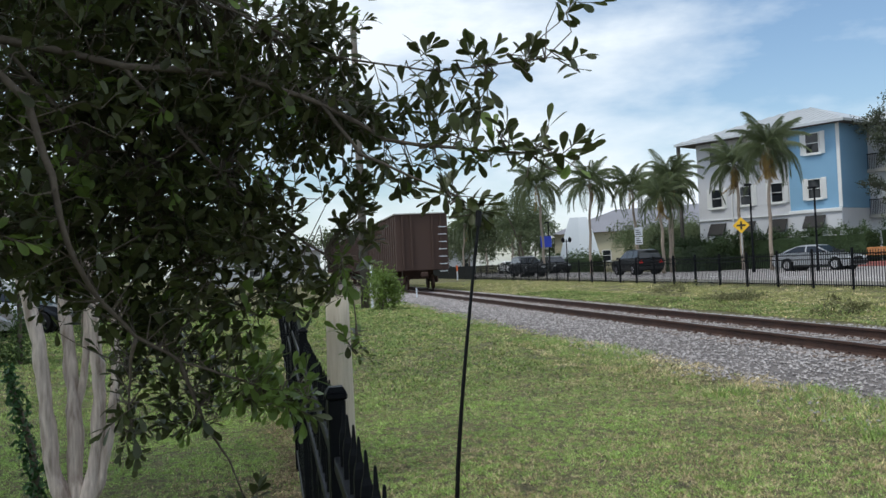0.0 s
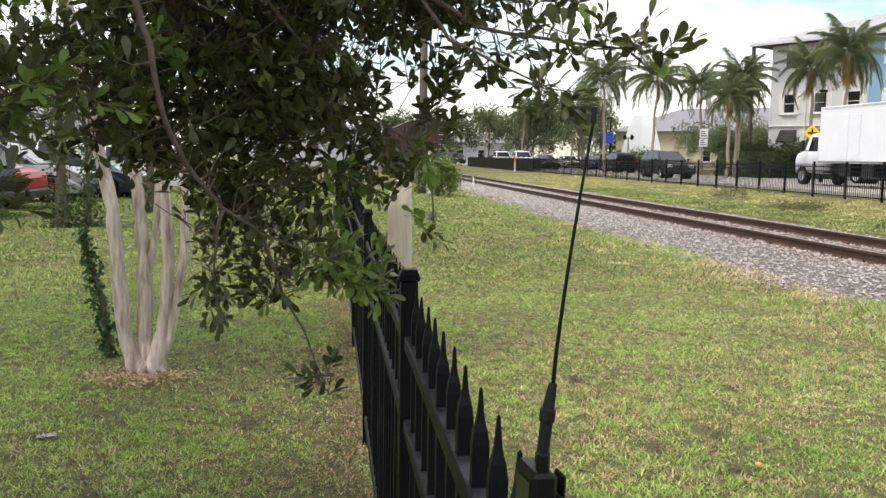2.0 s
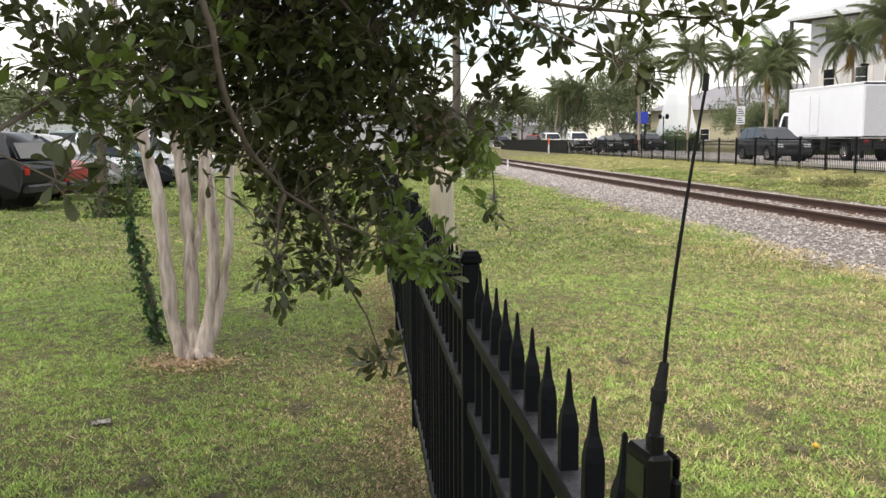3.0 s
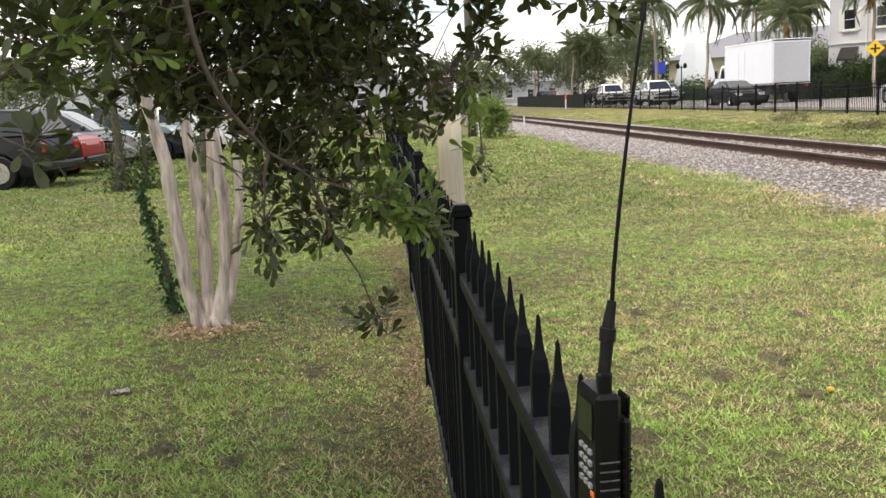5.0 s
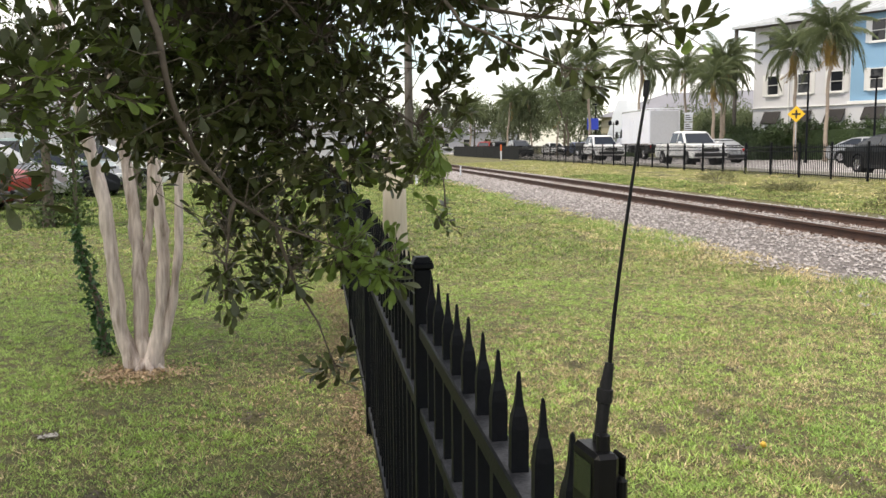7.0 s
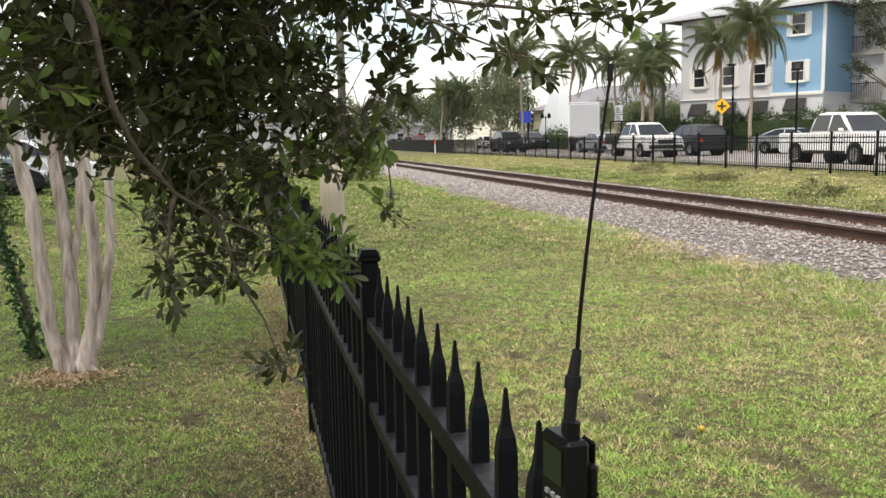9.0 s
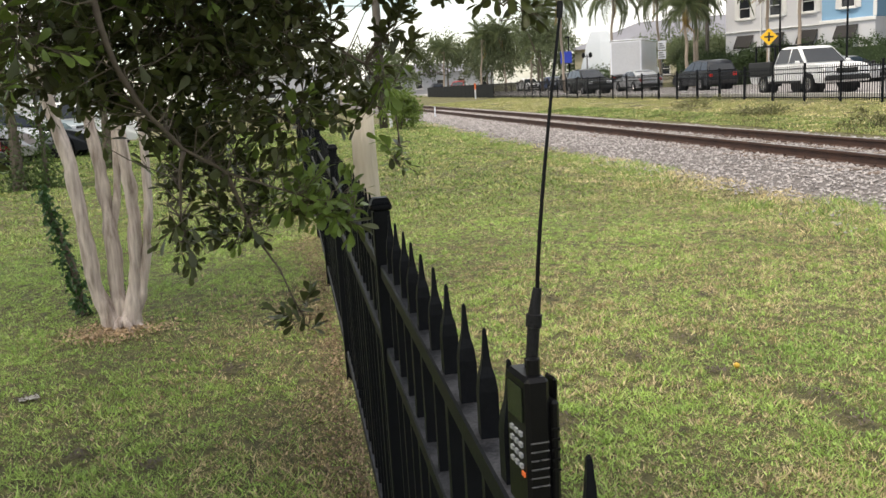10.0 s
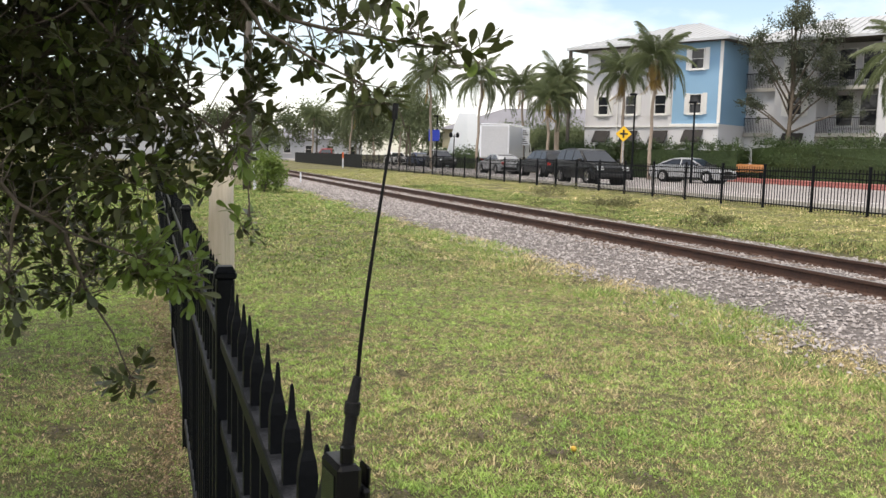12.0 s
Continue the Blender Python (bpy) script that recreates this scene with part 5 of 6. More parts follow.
def make_tree(x, y, z0, trunk, blobs, n, leaf, material, label, seed, name="tree"):
    """A trunk that divides into limbs, each ending in a cloud of leaves."""
    r = np.random.default_rng(seed)
    if y > 85:
        trunk, blobs = trunk * 1.3, [((c[0] * 1.2, c[1], c[2] * 1.4), q * 1.3) for c, q in blobs]
    ob = thing(name, label, "tree", pose(x, y, z0))
    bm = bmesh.new()
    fork = Vector((0.05, 0, trunk))
    peak = max((Vector(c) for c, _ in blobs), key=lambda c: c.z)
    tube(bm, [(0, 0, -0.2), (0.04, 0.02, trunk * 0.5), fork, fork.lerp(peak, 0.45) + Vector((0.1, -0.1, 0)), peak], [0.05 + 0.05 * trunk, 0.04 + 0.04 * trunk, 0.03 + 0.035 * trunk, 0.02 + 0.02 * trunk, 0.015], 9)
    for c, rad in blobs:
        c = Vector(c)
        root = fork.lerp(peak, min(0.8, max(0.0, (0.62 * c.z - trunk) / max(0.1, peak.z - trunk))))
        tube(bm, [root, root.lerp(c, 0.5) + Vector((0, 0, 0.15 * rad)), c, c + Vector((0, 0, rad * 0.5))], [0.02 + 0.02 * trunk, 0.015 + 0.013 * trunk, 0.012 + 0.006 * trunk, 0.01], 6)
    part("trunk", bm, TWIG, ob, smooth=True)
    ps = []
    total = sum(b[1] ** 2 for b in blobs)
    for c, rad in blobs:
        m = int(n * rad ** 2 / total)
        sub = np.array(c) + r.normal(0, 0.5, (max(5, m // 40), 3)) * rad * np.array([1, 1, 0.8])
        ps.append(sub[r.integers(0, len(sub), m)] + r.normal(0, 0.16, (m, 3)) * rad)
    p = np.concatenate(ps)
    v, f = leaf_cards(p, r.normal(0, 1, (len(p), 3)), r.uniform(0.7, 1.4, len(p)) * leaf, r.uniform(0.4, 0.7, len(p)) * leaf)
    crown = new("crown", sheet("crown", v.tolist(), f.tolist(), [material]))
    crown.parent = ob
    tagged(crown, kind="stuff")
    return ob


def make_greenery():
    make_palm(31.0, 50.3, 8.3, 0.9, 1, 9, 0.2)
    make_palm(32.0, 55.5, 7.8, 0.8, 2, 5, -0.3)
    make_palm(28.1, 58.6, 7.3, 0.8, 3, 6, 0.2)
    make_palm(30.0, 62.0, 6.9, 0.72, 4, 6, -0.2)
    make_palm(26.9, 57.2, 5.9, 0.7, 5, 4, -0.1)
    make_palm(30.0, 68.7, 7.6, 0.8, 6, 1, -0.4)
    make_palm(26.3, 70.2, 8.2, 0.95, 7, 1, 0.3)
    make_palm(22.9, 72.3, 8.4, 0.95, 8, 1, -0.3)
    make_palm(28.6, 27.0, 6.1, 0.9, 9, 1, 0.3)
    make_palm(23.1, 106.5, 6.9, 0.95, 10, 1, 0.5)
    make_palm(26.1, 105.8, 7.1, 0.95, 11, 1, -0.5)
    make_palm(26.4, 95.4, 5.4, 0.8, 12, 1, 0.2)
    make_palm(19.5, 112, 6.0, 0.8, 13, 0, 0.2)
    dark = "dark green broad-leaved street tree"
    lobes = ((0.8, 11.4, 1.2), (-0.6, 11.0, 1.1), (1.9, 10.0, 1.1), (-1.9, 9.5, 1.1), (-2.4, 8.5, 0.9), (0.0, 9.1, 1.2), (1.6, 8.5, 1.1), (2.8, 7.8, 1.0), (-1.2, 7.3, 0.9), (-3.0, 5.5, 0.7), (-2.0, 5.3, 0.7), (2.8, 6.3, 0.9), (3.3, 4.9, 0.8), (1.2, 6.5, 0.9), (0.2, 7.3, 0.9), (0.4, 12.4, 0.7))
    make_tree(41.3, 49.6, 0.3, 3.4, [((0.77 * u, -0.63 * u + 0.6 * math.sin(3 * u), z), q) for u, z, q in lobes], 15000, 0.15, HAZYLEAF, dark + " between hedge and building", 5)
    make_tree(29.9, 104.8, 0.3, 2.2, [((0, 0, 4.5), 2.0), ((-2.5, 0.5, 3.8), 1.8), ((2.2, -0.5, 4.0), 1.8), ((0.5, 0, 6.2), 1.7), ((-3.8, 0, 3.0), 1.3)], 6000, 0.3, FARLEAF, dark, 6)
    make_tree(25.5, 88, 0.3, 1.8, [((0, 0, 3.3), 1.4), ((1.2, -0.5, 4.4), 1.4), ((-1.2, 0.5, 4.6), 1.3)], 4000, 0.25, FARLEAF, dark, 16)
    make_tree(22.7, 127, 0.3, 2.0, [((0, 0, 4.5), 2.4), ((-3, 0, 3.8), 2.0), ((3, 0, 4.0), 2.0), ((-5.5, 0, 3.0), 1.6)], 5000, 0.4, FARLEAF, dark, 7)
    make_tree(30.5, 136, 0.3, 2.0, [((0, 0, 4.8), 2.6), ((-3, 0, 4.0), 2.2), ((3, 0, 4.4), 2.2)], 5000, 0.4, FARLEAF, dark, 8)
    make_tree(12.0, 150, 0.2, 2.0, [((0, 0, 4.5), 2.6), ((-3, 0, 4.0), 2.2), ((3, 0, 4.2), 2.2)], 4000, 0.45, FARLEAF, dark, 18)
    make_tree(36.5, 80, 0.3, 1.6, [((0, 0, 3.0), 1.5), ((2.0, -1, 3.2), 1.5), ((-2.0, 1, 2.8), 1.4), ((3.8, -2, 3.2), 1.4)], 5000, 0.22, FARLEAF, "pale green shrubby tree behind the palms", 9)
    make_tree(33.5, 69, 0.3, 1.4, [((0, 0, 2.6), 1.2), ((1.5, -1, 2.8), 1.2), ((-1.2, 0.5, 2.4), 1.0)], 3500, 0.2, FARLEAF, "shrubby tree behind the palms", 19)
    make_tree(39.5, 86, 0.3, 1.4, [((0, 0, 2.8), 1.4), ((2.2, -1.4, 3.2), 1.3), ((-2.0, 1.2, 2.6), 1.3)], 3000, 0.24, FARLEAF, "pale green shrubby tree before the cream building", 39)
    make_tree(33.2, 57.0, 0.3, 0.8, [((0, 0, 1.6), 0.6), ((0.3, -0.6, 2.0), 0.6), ((-0.2, 0.5, 1.9), 0.5)], 1200, 0.22, PALM, "leafy ornamental shrub beside the wall", 29, "shrub")
    for x, y, q in ((27, 118, 32), (34, 112, 33), (17, 146, 34)):
        make_tree(x, y, 0.3, 1.2, [((0, 0, 2.6), 1.8), ((-1.8, 0, 2.0), 1.5), ((1.8, 0, 2.4), 1.6), ((0.4, 0, 4.2), 1.5)], 3000, 0.34, FARLEAF, dark, q)
    left = "dark leafy tree beyond the car park"
    make_tree(-22, 52, 0, 1.8, [((0, 0, 3.6), 1.8), ((-2.5, 0, 3.2), 1.6), ((2.5, 0, 3.4), 1.6)], 3600, 0.28, FARLEAF, left, 10)
    make_tree(-27, 60, 0, 2.4, [((0, 0, 5), 2.6), ((-3, 0, 4.2), 2.2), ((3, 0, 4.5), 2.2)], 5000, 0.35, FARLEAF, left, 11)
    make_tree(-6, 75, 0, 2.4, [((0, 0, 5), 2.8), ((-3, 0, 4.2), 2.2), ((3, 0, 4.5), 2.2)], 5000, 0.4, FARLEAF, left, 12)
    make_sapling(-4.95, 17.2, 3.2, 23, 0.45)
    make_sapling(-4.6, 21.5, 4.0, 24)


# ---- street furniture ----
def make_street():
    s = thing("warning_sign", "yellow diamond crossroads warning sign on a post", "road sign", pose(28.8, 49.9, 0.3, 0, 0, -30))
    bm = bmesh.new()
    cyl(bm, (0, 0, 0), (0, 0, 3.3), 0.035, 8)
    part("post", bm, CHROME, s)
    bm = bmesh.new()
    box(bm, -0.36, 0.36, -0.05, -0.036, -0.36, 0.36, 0.006, pose(0, 0, 2.95, 0, 45, 0))
    part("plate", bm, YELLOW, s)
    for a in ((-0.055, 0.055, -0.26, 0.26), (-0.26, -0.056, -0.055, 0.055), (0.056, 0.26, -0.055, 0.055)):
        bm = bmesh.new()
        box(bm, a[0], a[1], -0.058, -0.0505, 2.95 + a[2], 2.95 + a[3])
        part("symbol_bar", bm, BLACKPAINT, s)
    s = thing("blue_sign", "blue square road sign on a thin post", "road sign", pose(24.3, 76.0, 0.3, 0, 0, -16))
    bm = bmesh.new()
    cyl(bm, (0, 0, 0), (0, 0, 3.7), 0.03, 8)
    part("post", bm, CHROME, s)
    bm = bmesh.new()
    box(bm, -0.5, 0.5, -0.05, -0.036, -0.5, 0.5, 0.01, pose(0, 0, 3.05))
    part("plate", bm, BLUESIGN, s)
    s = thing("white_sign", "white rectangular road sign on a post", "road sign", pose(29.7, 67.8, 0.3, 0, 0, -22) @ Matrix.Scale(1.18, 4))
    bm = bmesh.new()
    cyl(bm, (0, 0, 0), (0, 0, 3.2), 0.03, 8)
    part("post", bm, CHROME, s)
    for z0, z1 in ((2.55, 3.15), (1.95, 2.48)):
        bm = bmesh.new()
        box(bm, -0.27, 0.27, -0.05, -0.036, z0, z1, 0.01)
        p = part("plate", bm, WHITEPAINT, s)
        for k in range(3):
            bm = bmesh.new()
            box(bm, -0.2, 0.2 - 0.07 * k, -0.056, -0.0505, z0 + 0.1 + 0.14 * k, z0 + 0.16 + 0.14 * k)
            part("text_bar", bm, BLACKPAINT, p)
    lamps = (((28.0, 47.3), 5.6), ((29.5, 43.2), 5.0), ((26.5, 82.0), 5.4))
    for (x, y), h in lamps:
        l = thing("street_lamp", "slim black street lamp with a small flat head", "street lamp", pose(x, y, 0.3, 0, 0, -30), group="street lamps")
        bm = bmesh.new()
        tube(bm, [(0, 0, 0), (0, 0, 0.3), (0, 0, 0.31), (0, 0, h - 0.3)], [0.11, 0.1, 0.065, 0.05], 10)
        part("pole", bm, IRON, l)
        bm = bmesh.new()
        box(bm, -0.34, 0.12, -0.12, 0.12, h - 0.4, h - 0.27, 0.03)
        part("head", bm, IRON, l)
    b = thing("bench", "orange-brown wooden slatted bench before the hedge", "bench", pose(37.3, 48.2, 0.62, 0, 0, -52))
    bm = bmesh.new()
    for x in (-0.75, 0.75):
        bm = bmesh.new()
        box(bm, x - 0.03, x + 0.03, -0.25, 0.25, 0, 0.4, 0.005)
        box(bm, x - 0.03, x + 0.03, 0.2, 0.26, 0.401, 0.85, 0.005)
        part("frame", bm, IRON, b)
    for k in range(4):
        bm = bmesh.new()
        box(bm, -0.9, 0.9, -0.26 + 0.12 * k, -0.16 + 0.12 * k, 0.402, 0.44, 0.006)
        part("slat", bm, TIMBER, b)
    for k in range(4):
        bm = bmesh.new()
        box(bm, -0.9, 0.9, 0.165, 0.198, 0.48 + 0.11 * k, 0.57 + 0.11 * k, 0.006)
        part("slat", bm, TIMBER, b)
    w = thing("white_canopy", "tall white pyramid-shaped fabric canopy", "canopy", pose(32.1, 89, 0.3, 0, 0, -18))
    bm = bmesh.new()
    rows = []
    for k in range(6):
        s = k / 5
        hw = 2.0 * (1 - s) ** 0.8 * 0.75 + 0.9
        rows.append([bm.verts.new((a * hw, c * hw * 0.6, 0.2 + 5.6 * s)) for a, c in ((-1, -1), (0, -0.8), (1, -1), (1, 1), (-1, 1))])
    for a, c in zip(rows, rows[1:]):
        for k in range(5):
            bm.faces.new((a[k], a[(k + 1) % 5], c[(k + 1) % 5], c[k]))
    bm.faces.new(rows[-1])
    part("cloth", bm, CLOTH, w)
    s = thing("path_lamp", "thin black post with two small round lamp heads", "street lamp", pose(27.6, 80, 0.3, 0, 0, -18))
    bm = bmesh.new()
    cyl(bm, (0, 0, 0), (0, 0, 3.3), 0.05, 8)
    cyl(bm, (-0.32, 0, 3.1), (0.32, 0, 3.1), 0.03, 6)
    part("post", bm, IRON, s)
    for x in (-0.32, 0.32):
        bm = bmesh.new()
        tube(bm, [(x, 0, 3.0), (x, 0, 3.1), (x, 0, 3.35), (x, 0, 3.5)], [0.06, 0.17, 0.17, 0.05], 10)
        part("lamp_head", bm, IRON, s)
    plain_house("low_building", "long cream low commercial building with grey roof", 47, 101, 28, 12, 4.7, 2.9, -40, CREAM, 6)
    plain_house("low_building", "pale single-storey building beyond the trees", 24, 152, 22, 10, 3.6, 1.6, -12, PALEWALL, 6)
    plain_house("low_building", "pale building beyond the car park", -30, 85, 30, 12, 4.5, 1.6, 18, WHITEWALL, 7)
    plain_house("low_building", "white shed building beside the rails", -2, 95, 14, 10, 3.6, 1.0, 5, WHITEWALL, 3)


# ---- vehicles ----
def paint(name, c, metal=0.0):
    return mat(name, c, 0.28, metal, spec=0.3, vary=0.1, scale=1, fine=6, bump=0)


PAINTS = {
    "black": paint("black_car_paint", (0.006, 0.0065, 0.008)), "dark": paint("charcoal_car_paint", (0.02, 0.022, 0.027)),
    "silver": paint("silver_car_paint", (0.42, 0.43, 0.45), 0.5), "white": paint("white_car_paint", (0.75, 0.75, 0.75), 0.0),
    "red": paint("red_car_paint", (0.35, 0.015, 0.012)), "blue": paint("dark_blue_car_paint", (0.03, 0.06, 0.16)), "teal": paint("grey_green_car_paint", (0.20, 0.26, 0.27), 0.4),
}
SHAPES = {
    # length, width, lower hull (y, z), glass house (y, z); y runs to the nose
    "sedan": (4.8, 1.84, [(-2.33, 0.34), (-2.39, 0.55), (-2.38, 0.78), (-2.3, 0.93), (-2.05, 1.0), (-1.5, 1.0), (-0.3, 0.97), (0.95, 0.95), (1.5, 0.9), (1.95, 0.82), (2.25, 0.7), (2.37, 0.55), (2.38, 0.38), (2.28, 0.22), (-2.2, 0.22)], [(-2.0, 0.97), (-1.5, 1.2), (-0.95, 1.4), (-0.35, 1.47), (0.2, 1.43), (1.25, 0.94)]),
    "suv": (4.8, 1.92, [(-2.3, 0.4), (-2.38, 0.62), (-2.38, 0.9), (-2.32, 1.06), (-2.1, 1.12), (-1.0, 1.12), (0.9, 1.08), (1.5, 1.05), (2.0, 0.98), (2.28, 0.84), (2.38, 0.65), (2.39, 0.44), (2.25, 0.28), (-2.2, 0.28)], [(-2.3, 1.09), (-2.05, 1.5), (-1.8, 1.68), (-1.0, 1.75), (-0.2, 1.73), (0.25, 1.66), (1.25, 1.06)]),
    "pickup": (5.5, 2.0, [(-2.7, 0.52), (-2.74, 0.75), (-2.73, 1.12), (-2.68, 1.16), (-0.95, 1.16), (-0.5, 1.17), (1.35, 1.16), (2.1, 1.13), (2.5, 1.06), (2.68, 0.92), (2.72, 0.6), (2.6, 0.4), (-2.55, 0.42)], [(-0.95, 1.14), (-0.85, 1.6), (-0.72, 1.82), (-0.3, 1.88), (0.45, 1.86), (0.65, 1.8), (1.45, 1.13)]),
}


def wheel_on(car, x, y, r, w):
    wh = new("wheel")
    wh.parent = car
    wh.matrix_basis = pose(x, y, r)
    bm = bmesh.new()
    tube(bm, [(-w / 2, 0, 0), (-w / 2 + 0.02, 0, 0), (w / 2 - 0.02, 0, 0), (w / 2, 0, 0)], [r - 0.03, r, r, r - 0.03], 22)
    part("tyre", bm, RUBBER, wh)
    bm = bmesh.new()
    s = 1 if x > 0 else -1
    tube(bm, [(s * w * 0.3, 0, 0), (s * (w / 2 + 0.006), 0, 0)], [r * 0.62, r * 0.62], 16)
    for k in range(5):
        a = k * 2 * math.pi / 5
        box(bm, s * (w / 2 + 0.007), s * (w / 2 + 0.02), -0.03, 0.03, 0.03, r * 0.58, 0, pose(0, 0, 0, math.degrees(a), 0, 0))
    part("rim", bm, CHROME, wh)


def make_car(kind, colour, label, at, category="car"):
    L, W, hull, house = SHAPES[kind]
    car = thing("pickup_truck" if kind == "pickup" else "car", label, category, at)
    body_paint = PAINTS[colour]
    r = 0.39 if kind == "pickup" else 0.37 if kind == "suv" else 0.34
    axles = (-L * 0.3, L * 0.31)
    low = hull[-1][1]
    sill = []
    for ya in axles[::-1]:
        for k in range(9):
            a = math.pi * k / 8
            sill.append((ya + (r + 0.06) * math.cos(a), max(low, r + 0.01 + (r + 0.06) * math.sin(a) if 0 < k < 8 else low)))
    bm = bmesh.new()
    extrude_profile(bm, hull[:-1] + sill + [hull[-1]], -W / 2, W / 2, lambda z: 0.94 + 0.06 * math.sin(math.pi * min(1, max(0, (z - 0.15) / 1.05))))
    part("body", bm, body_paint, car)
    z0, z1 = house[0][1], max(z for _, z in house)
    sq = lambda z: 0.93 - 0.22 * (z - z0) / (z1 - z0)
    bm = bmesh.new()
    extrude_profile(bm, house, -W / 2, W / 2, sq)
    bmesh.ops.bevel(bm, geom=bm.edges[:], offset=0.04, segments=2, affect="EDGES")
    part("cabin", bm, body_paint, car, smooth=True)
    top, foot = z1 - 0.1, z0 + 0.07

    def slope(a, b, z):
        return a[0] + (b[0] - a[0]) * min(1, max(0, (z - a[1]) / (b[1] - a[1])))

    hip = house[2] if kind == "sedan" else house[1]
    rear_at = lambda z: slope(house[0], hip, z) + 0.14
    front_at = lambda z: slope(house[-1], house[-2], z) - 0.12
    mid = 0.15 if kind == "pickup" else -0.3
    spans = [(rear_at, lambda z: mid - 0.04), (lambda z: mid + 0.04, front_at)]
    if kind == "suv":
        spans = [(rear_at, lambda z: -1.28), (lambda z: -1.2, lambda z: mid - 0.04), (lambda z: mid + 0.04, front_at)]
    for s in (-1, 1):
        for ya, yb in spans:
            ring = [(ya(foot), foot), (yb(foot), foot), (yb(top), top), (ya(top), top)]
            bm = bmesh.new()
            a = [bm.verts.new((s * (W / 2 * sq(z) + 0.008), y, z)) for y, z in ring]
            b = [bm.verts.new((s * (W / 2 * sq(z) - 0.03), y, z)) for y, z in ring]
            bm.faces.new(a)
            for k in range(4):
                bm.faces.new((a[k], a[(k + 1) % 4], b[(k + 1) % 4], b[k]))
            bmesh.ops.recalc_face_normals(bm, faces=bm.faces[:])
            part("side_window", bm, DARKGLASS, car, "dark tinted glass")
    for name, a, b, way in (("windscreen", house[-1], house[-2], 1), ("rear_window", house[0], hip, -1)):
        bm = bmesh.new()
        p, q = Vector((0, *a)), Vector((0, *b))
        out = Vector((0, way * abs(q.z - p.z), abs(q.y - p.y))).normalized()
        ring = []
        for f in (0.1, 0.92):
            c = p.lerp(q, f)
            ring.append([Vector((e * (W / 2 * sq(c.z) - 0.09), c.y, c.z)) for e in (-1, 1)])
        loop = [ring[0][0], ring[0][1], ring[1][1], ring[1][0]]
        va = [bm.verts.new(v + 0.01 * out) for v in loop]
        vb = [bm.verts.new(v - 0.03 * out) for v in loop]
        bm.faces.new(va)
        for k in range(4):
            bm.faces.new((va[k], va[(k + 1) % 4], vb[(k + 1) % 4], vb[k]))
        bmesh.ops.recalc_face_normals(bm, faces=bm.faces[:])
        part(name, bm, DARKGLASS, car, "dark tinted glass")
    for s in (-1, 1):
        for yd in (mid - 0.75, mid + 0.45):
            bm = bmesh.new()
            box(bm, s * W / 2 - 0.012, s * W / 2 + 0.012, yd, yd + 0.17, z0 - 0.16, z0 - 0.125, 0.006)
            part("door_handle", bm, CHROME if colour in ("white", "silver") else body_paint, car)
        bm = bmesh.new()
        box(bm, s * W / 2 * 0.975 - 0.02, s * W / 2 * 0.975 + 0.02, axles[0] + r + 0.09, axles[1] - r - 0.09, low, low + 0.11, 0.01)
        part("side_skirt", bm, BLACKPAINT, car)
    for y in axles:
        for s in (-1, 1):
            bm = bmesh.new()
            tube(bm, [(s * (W / 2 - 0.45), y, r + 0.01), (s * (W / 2 - 0.24), y, r + 0.01)], [r + 0.09, r + 0.09], 20)
            part("wheel_well", bm, BLACKPAINT, car)
            wheel_on(car, s * (W / 2 - 0.1), y, r, 0.23)
    nose, tail, zl = L / 2 - 0.02, -L / 2 + 0.02, 0.94 if kind == "pickup" else 0.84 if kind == "suv" else 0.72
    for s in (-1, 1):
        bm = bmesh.new()
        box(bm, s * W * 0.36 - 0.17, s * W * 0.36 + 0.17, nose - 0.16, nose - 0.01, zl - 0.13, zl + 0.03, 0.02)
        part("headlight", bm, HEADLAMP, car)
        bm = bmesh.new()
        box(bm, s * W * 0.38 - 0.13, s * W * 0.38 + 0.13, tail - 0.005, tail + 0.12, zl - 0.08, zl + 0.14, 0.02)
        part("tail_light", bm, TAILLAMP, car)
        bm = bmesh.new()
        box(bm, s * (W / 2 + 0.1) - 0.09, s * (W / 2 + 0.1) + 0.09, house[-1][0] - 0.4, house[-1][0] - 0.28, z0 + 0.02, z0 + 0.16, 0.03)
        part("mirror", bm, BLACKPAINT if kind != "pickup" else body_paint, car)
    bm = bmesh.new()
    box(bm, -W * 0.22, W * 0.22, nose - 0.06, nose + 0.012, zl - 0.2, zl, 0.02)
    for k in range(3):
        box(bm, -W * 0.21, W * 0.21, nose + 0.013, nose + 0.02, zl - 0.18 + 0.06 * k, zl - 0.155 + 0.06 * k)
    part("grille", bm, BLACKPAINT, car)
    for y in (nose, tail):
        bm = bmesh.new()
        box(bm, -W * 0.46, W * 0.46, y - 0.1, y + 0.1, hull[0][1] - 0.04, hull[0][1] + 0.16, 0.04)
        part("bumper", bm, BLACKPAINT, car)
    if kind == "pickup":
        bm = bmesh.new()
        box(bm, -W / 2 + 0.1, W / 2 - 0.1, -2.62, -1.0, 1.12, 1.168)
        part("bed_floor", bm, BLACKPAINT, car)
    return car


